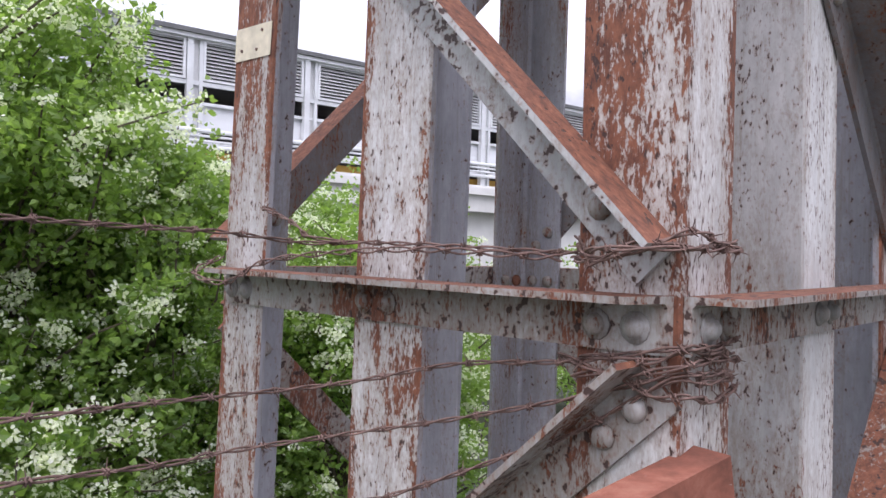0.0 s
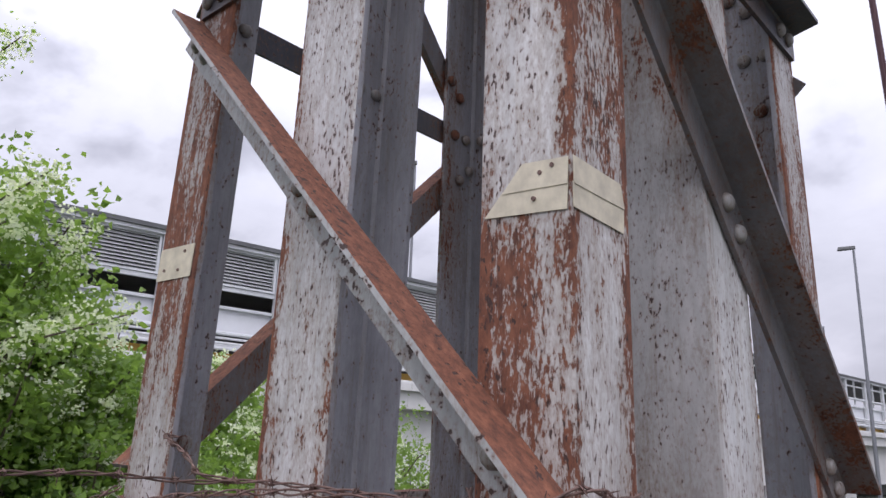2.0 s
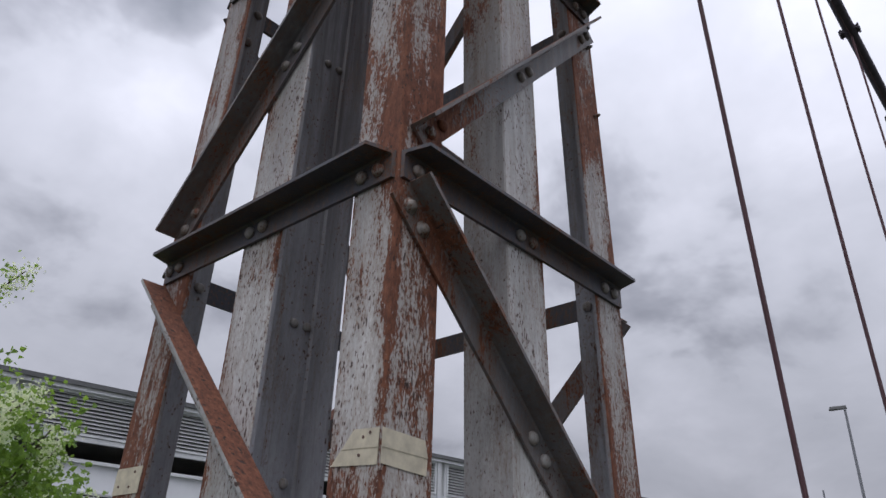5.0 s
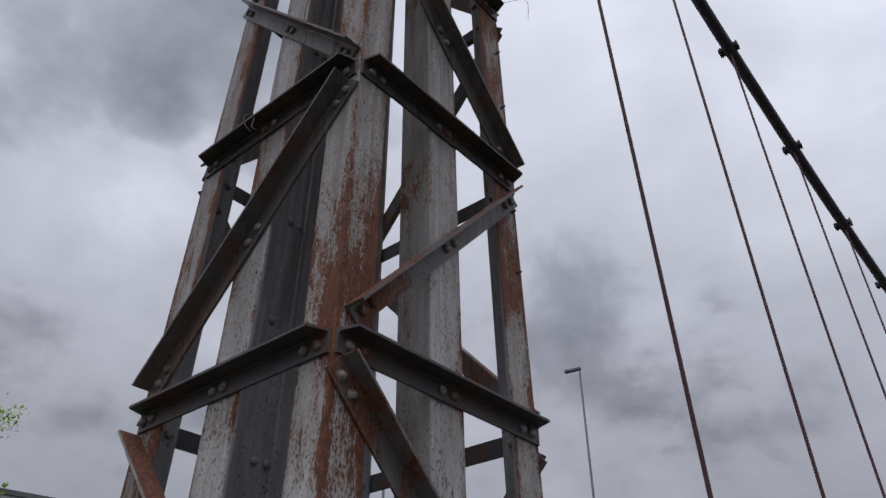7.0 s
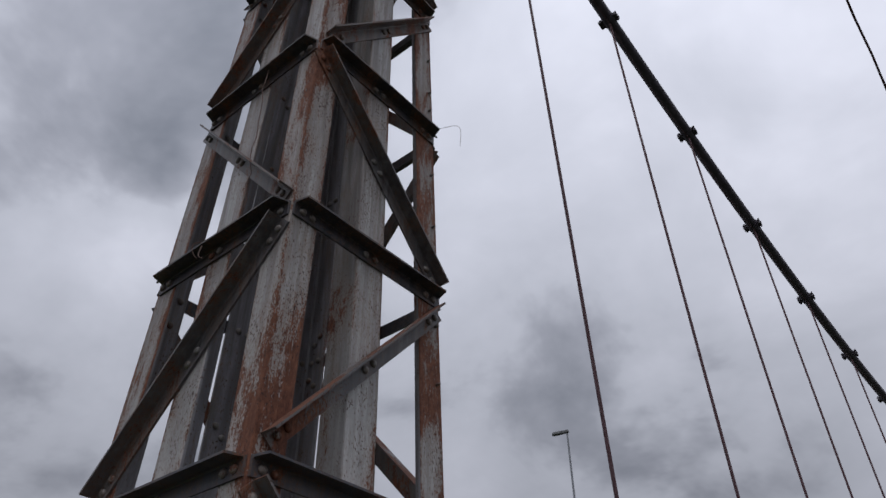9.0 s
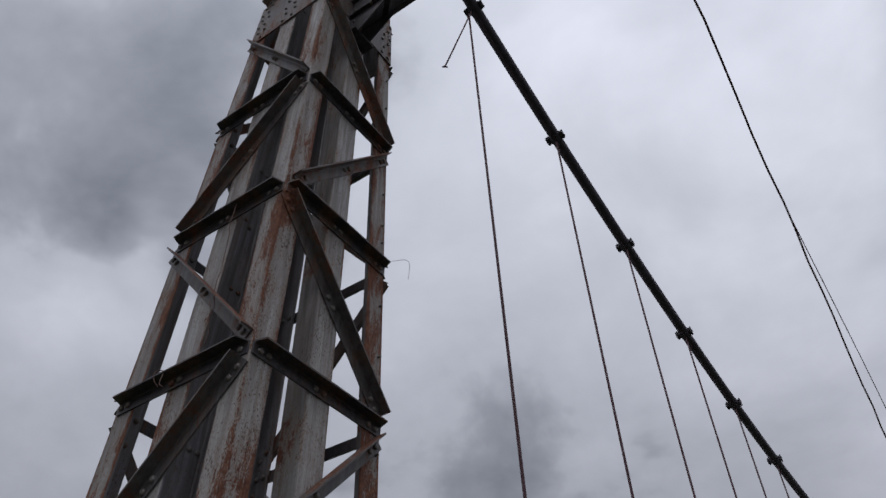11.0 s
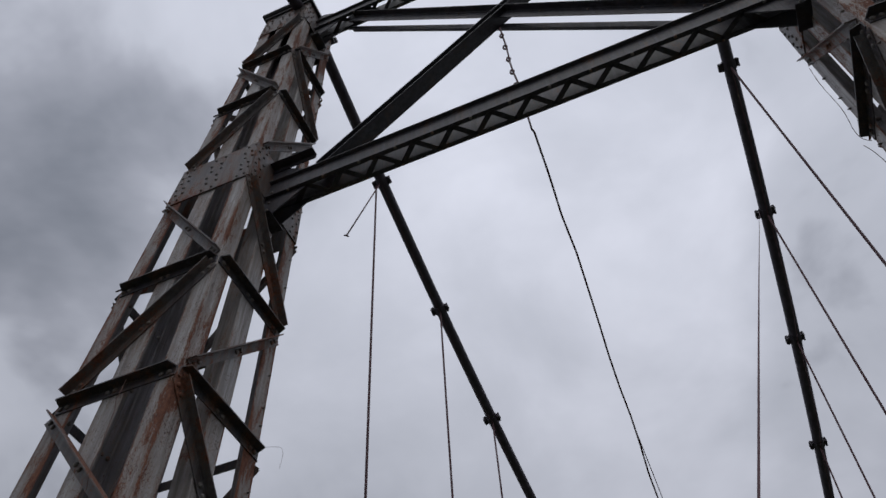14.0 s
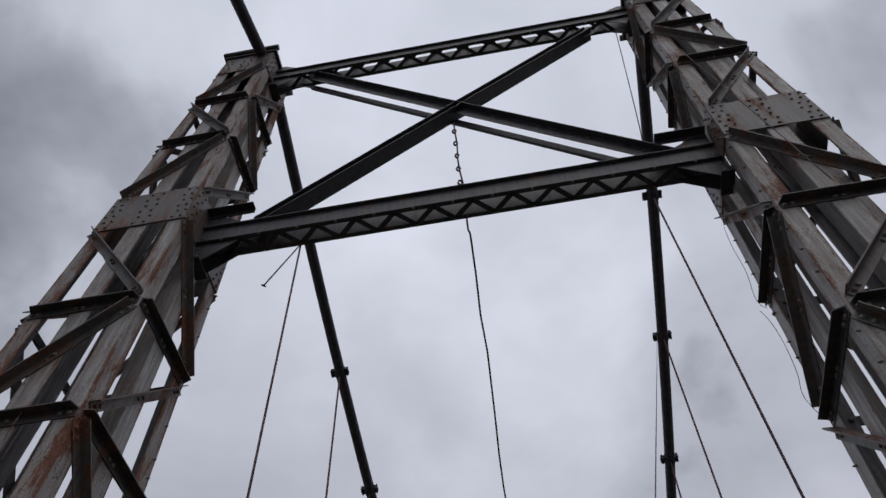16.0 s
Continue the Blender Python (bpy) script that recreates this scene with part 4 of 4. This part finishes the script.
def barbed_wire(points, seed, label="rusty two-strand barbed wire tied to the tower leg", spread=0.0026, barbs=0.085, group="barbed wires"):
    rng = random.Random(seed)
    line = along(points, 0.008)
    ob = empty("barbed_wire", line[0])
    tagged(ob, label, "barbed wire", group)
    for phase in (0.0, math.pi):
        pts = []
        for i, p in enumerate(line):
            d = (line[min(i + 1, len(line) - 1)] - line[max(i - 1, 0)]).normalized()
            s = d.cross(Vector((0, 0, 1))).normalized()
            a = i * 0.42 + phase
            pts.append(p + spread * (math.cos(a) * s + math.sin(a) * Vector((0, 0, 1))))
        smooth(part("strand", tube(pts, 0.0019, 5), WIRE, ob))
    run = rng.uniform(0.01, barbs)
    for i in range(1, len(line) - 1):
        run -= (line[i] - line[i - 1]).length
        if run < 0:
            run = barbs * rng.uniform(0.8, 1.2)
            p = line[i]
            d = (line[i + 1] - line[i - 1]).normalized()
            bm = bmesh.new()
            s = d.orthogonal().normalized()
            s = Matrix.Rotation(rng.uniform(0, 6.28), 3, d) @ s
            u = d.cross(s)
            coil = [p + d * (k - 5) * 0.0012 + 0.0052 * (math.cos(k * 1.25) * s + math.sin(k * 1.25) * u) for k in range(11)]
            tube(coil, 0.0015, 4, bm)
            for e in (s, -s, u):
                v = (e + d * rng.uniform(-0.5, 0.5)).normalized()
                tube([p - v * 0.004, p + v * rng.uniform(0.013, 0.019)], 0.0014, 4, bm, 0.4)
            part("barb", bm, WIRE, ob)
    return ob


barbed_wire([(-0.960, 0.200, 1.392), (-0.965, 0.358, 1.388), (-1.030, 0.475, 1.386), (-1.064, 0.608, 1.384), (-1.094, 0.718, 1.382), (-1.100, 0.877, 1.369), (-1.036, 0.954, 1.372),
             (-0.843, 0.968, 1.369), (-0.623, 0.978, 1.363), (-0.509, 0.888, 1.369), (-0.438, 0.968, 1.372), (-0.440, 1.023, 1.375), (-0.444, 1.133, 1.384)], 1)
barbed_wire([(-0.940, 0.200, 1.166), (-0.961, 0.362, 1.158), (-1.011, 0.548, 1.144), (-1.035, 0.691, 1.134), (-0.995, 0.893, 1.137), (-0.812, 0.958, 1.184), (-0.618, 0.973, 1.21),
             (-0.461, 0.981, 1.244), (-0.438, 1.013, 1.24), (-0.444, 1.126, 1.229)], 2)
barbed_wire([(-0.930, 0.200, 1.10), (-0.959, 0.363, 1.085), (-1.010, 0.590, 1.056), (-1.025, 0.687, 1.052), (-0.986, 0.881, 1.054), (-0.824, 0.948, 1.095), (-0.609, 0.963, 1.159),
             (-0.460, 0.981, 1.21), (-0.438, 1.013, 1.21), (-0.444, 1.127, 1.204)], 3)
barbed_wire([(-0.900, 0.300, 1.03), (-0.930, 0.473, 1.00), (-0.953, 0.741, 0.968), (-0.919, 0.913, 0.96), (-0.703, 0.953, 1.062), (-0.598, 0.963, 1.113), (-0.539, 0.973, 1.153),
             (-0.460, 0.981, 1.205), (-0.438, 1.013, 1.20), (-0.444, 1.127, 1.195)], 4)
barbed_wire([(-1.560, 0.983, 1.335), (-1.500, 0.883, 1.30), (-1.380, 0.888, 1.285), (-1.240, 0.883, 1.33), (-1.078, 0.918, 1.352), (-0.892, 0.953, 1.362), (-0.623, 0.968, 1.355)], 61, "loose coil of barbed wire along the lower brace", 0.0045, 0.07)
# tangles wound round the corner post
for i in range(5):
    r = random.Random(40 + i)
    z = (1.375, 1.365, 1.235, 1.215, 1.19)[i]
    barbed_wire([(-0.60 + r.uniform(-0.03, 0.03), 0.973, z + r.uniform(-0.015, 0.015)), (-0.54, 0.913 if i < 2 else 0.968, z + r.uniform(-0.02, 0.02)), (-0.48, 0.923 if i < 2 else 0.973, z + r.uniform(-0.015, 0.015)),
                 (-0.440, 0.983, z + r.uniform(-0.01, 0.02)), (-0.439, 1.063, z + r.uniform(-0.02, 0.02)), (-0.443, 1.143, z + r.uniform(-0.01, 0.02))], 50 + i,
                "tangled rusty barbed wire wound round the corner post", 0.003, 0.05, "wire tangles")
barbed_wire([(-1.400, 1.013, 1.44), (-1.379, 0.973, 1.439), (-1.261, 0.938, 1.419), (-1.179, 0.913, 1.401), (-1.118, 0.898, 1.38), (-1.057, 0.933, 1.372)], 60, "loose strand of barbed wire hooked over the post")

# ---- strips of old tape ----


def tape(name_label, corners, normal, parent=None):
    n = Vector(normal) * 0.0012
    bm = loft(bmesh.new(), [[Vector(c) for c in corners], [Vector(c) + n for c in corners]])
    ob = part("tape_strip", bm, TAPE, None)
    return tagged(ob, name_label, "tape", "tape strips")


def on_south(u, z, lift):
    p = place(0, 0, lift, z)
    return (u, p.y, z)


def on_east(v, z, lift):
    p = place(1, 0, lift, z)
    return (p.x, v, z)


tape("lower strip of yellowed tape on the corner post", [on_south(-0.611, 1.758, 0.0015), on_south(-0.471, 1.748, 0.0015), on_south(-0.469, 1.786, 0.0015), on_south(-0.579, 1.792, 0.0015)], (0, -1, 0))
tape("upper strip of yellowed tape on the corner post", [on_south(-0.579, 1.789, 0.0028), on_south(-0.469, 1.783, 0.0028), on_south(-0.468, 1.822, 0.0028), on_south(-0.544, 1.828, 0.0028)], (0, -1, 0))
tape("lower strip of yellowed tape on the corner post", [on_east(1.006, 1.750, 0.0015), on_east(1.142, 1.744, 0.0015), on_east(1.144, 1.784, 0.0015), on_east(1.006, 1.786, 0.0015)], (1, 0, 0))
tape("upper strip of yellowed tape on the corner post", [on_east(1.006, 1.783, 0.0028), on_east(1.144, 1.781, 0.0028), on_east(1.134, 1.818, 0.0028), on_east(1.006, 1.823, 0.0028)], (1, 0, 0))
tape("square of yellowed tape with nail holes on the post", [on_south(-1.560, 1.778, 0.0015), on_south(-1.418, 1.775, 0.0015), on_south(-1.414, 1.848, 0.0015), on_south(-1.556, 1.852, 0.0015)], (0, -1, 0))

# ---- rusty rail stub bolted to the corner ----
stub = part("rail_stub", angle_bar((-0.403, 1.03, 1.112), (-0.49, 0.64, 1.035), (-0.98, 0.2, 0), (0, 0, -1), 0.07, 0.06, 0.012), RUST, None)
tagged(stub, "rust-red steel angle stub bolted to the corner post", "steel angle")

# ---- thin loose wires ----
rope_thing("thin_wire", "thin dark wire trailing from the cable clamp", "wire", [(4.48, 5.93, 10.46), (4.37, 5.577, 10.0), (4.27, 5.26, 9.57), (4.135, 4.83, 9.05), (3.635, 3.284, 7.0), (2.898, 0.991, 4.0), (2.653, 0.227, 3.0), (2.41, -0.54, 2.0), (2.39, -0.58, -0.02)], 0.0026, ROPE)
rope_thing("thin_wire", "thin dark wire hanging between the portal struts", "wire", along([(4.42, 1.56, 12.2), (4.15, 1.57, 10.2), (3.93, 1.60, 8.6), (3.78, 1.60, 7.77)], 0.2), 0.006, ROPE)
rope_thing("loose_wire", "short curled loose wire on a brace", "wire", along([(-0.415, 1.98, 4.945), (-0.37, 2.01, 4.955), (-0.325, 2.03, 4.95), (-0.30, 2.04, 4.915), (-0.30, 2.045, 4.85), (-0.312, 2.05, 4.78)], 0.01), 0.0012, WIRE)
rope_thing("loose_wire", "thin rusty wire strung along the posts", "wire", hang((-0.86, 0.985, 4.93), (-0.78, 0.975, 3.78), 0.01, 12, 0.012, 8), 0.0028, WIRE)
rope_thing("loose_wire", "twist of thin wire round a horizontal brace", "wire", along([(-1.06, 0.955, 3.63), (-1.07, 0.93, 3.66), (-1.075, 0.925, 3.71), (-1.06, 0.96, 3.73), (-1.03, 0.94, 3.63), (-1.01, 0.955, 3.61)], 0.01), 0.003, WIRE)
rope_thing("loose_wire", "long thin wire slung across the tower leg", "wire", hang((4.57, 1.05, 9.42), (4.72, 1.0, 6.18), 0.0, 10, 0.004, 9), 0.005, WIRE)
edge = [to_far(place(3, -half(3, z), out, z)) for z, out in ((6.1, 0.085), (5.95, 0.05), (5.7, 0.035), (5.4, 0.05), (5.2, 0.085), (5.05, 0.06), (4.98, 0.03), (4.95, 0.0))]
rope_thing("loose_wire", "loop of thin wire clipped along the edge of the leg", "wire", along(edge, 0.03), 0.0024, WIRE)
edge = [to_far(place(3, -half(3, z), out, z)) for z, out in ((7.3, 0.03), (7.0, 0.045), (6.6, 0.04), (6.3, 0.07), (6.17, 0.06), (6.12, 0.02))]
rope_thing("loose_wire", "loop of thin wire clipped along the edge of the leg", "wire", along(edge, 0.03), 0.0024, WIRE)
# nail holes in the tape
for x, z in ((-1.53, 1.80), (-1.45, 1.835), (-1.47, 1.795), (-0.524, 1.772), (-0.514, 1.808), (-0.494, 1.815)):
    y = place(0, 0, 0.004, z).y
    nail = part("nail", tube([(x, y + 0.004, z), (x, y - 0.0015, z)], 0.0035, 8), WIRE, None)
    tagged(nail, "small rusty nail head in the tape", "nail", "nails in the tape")
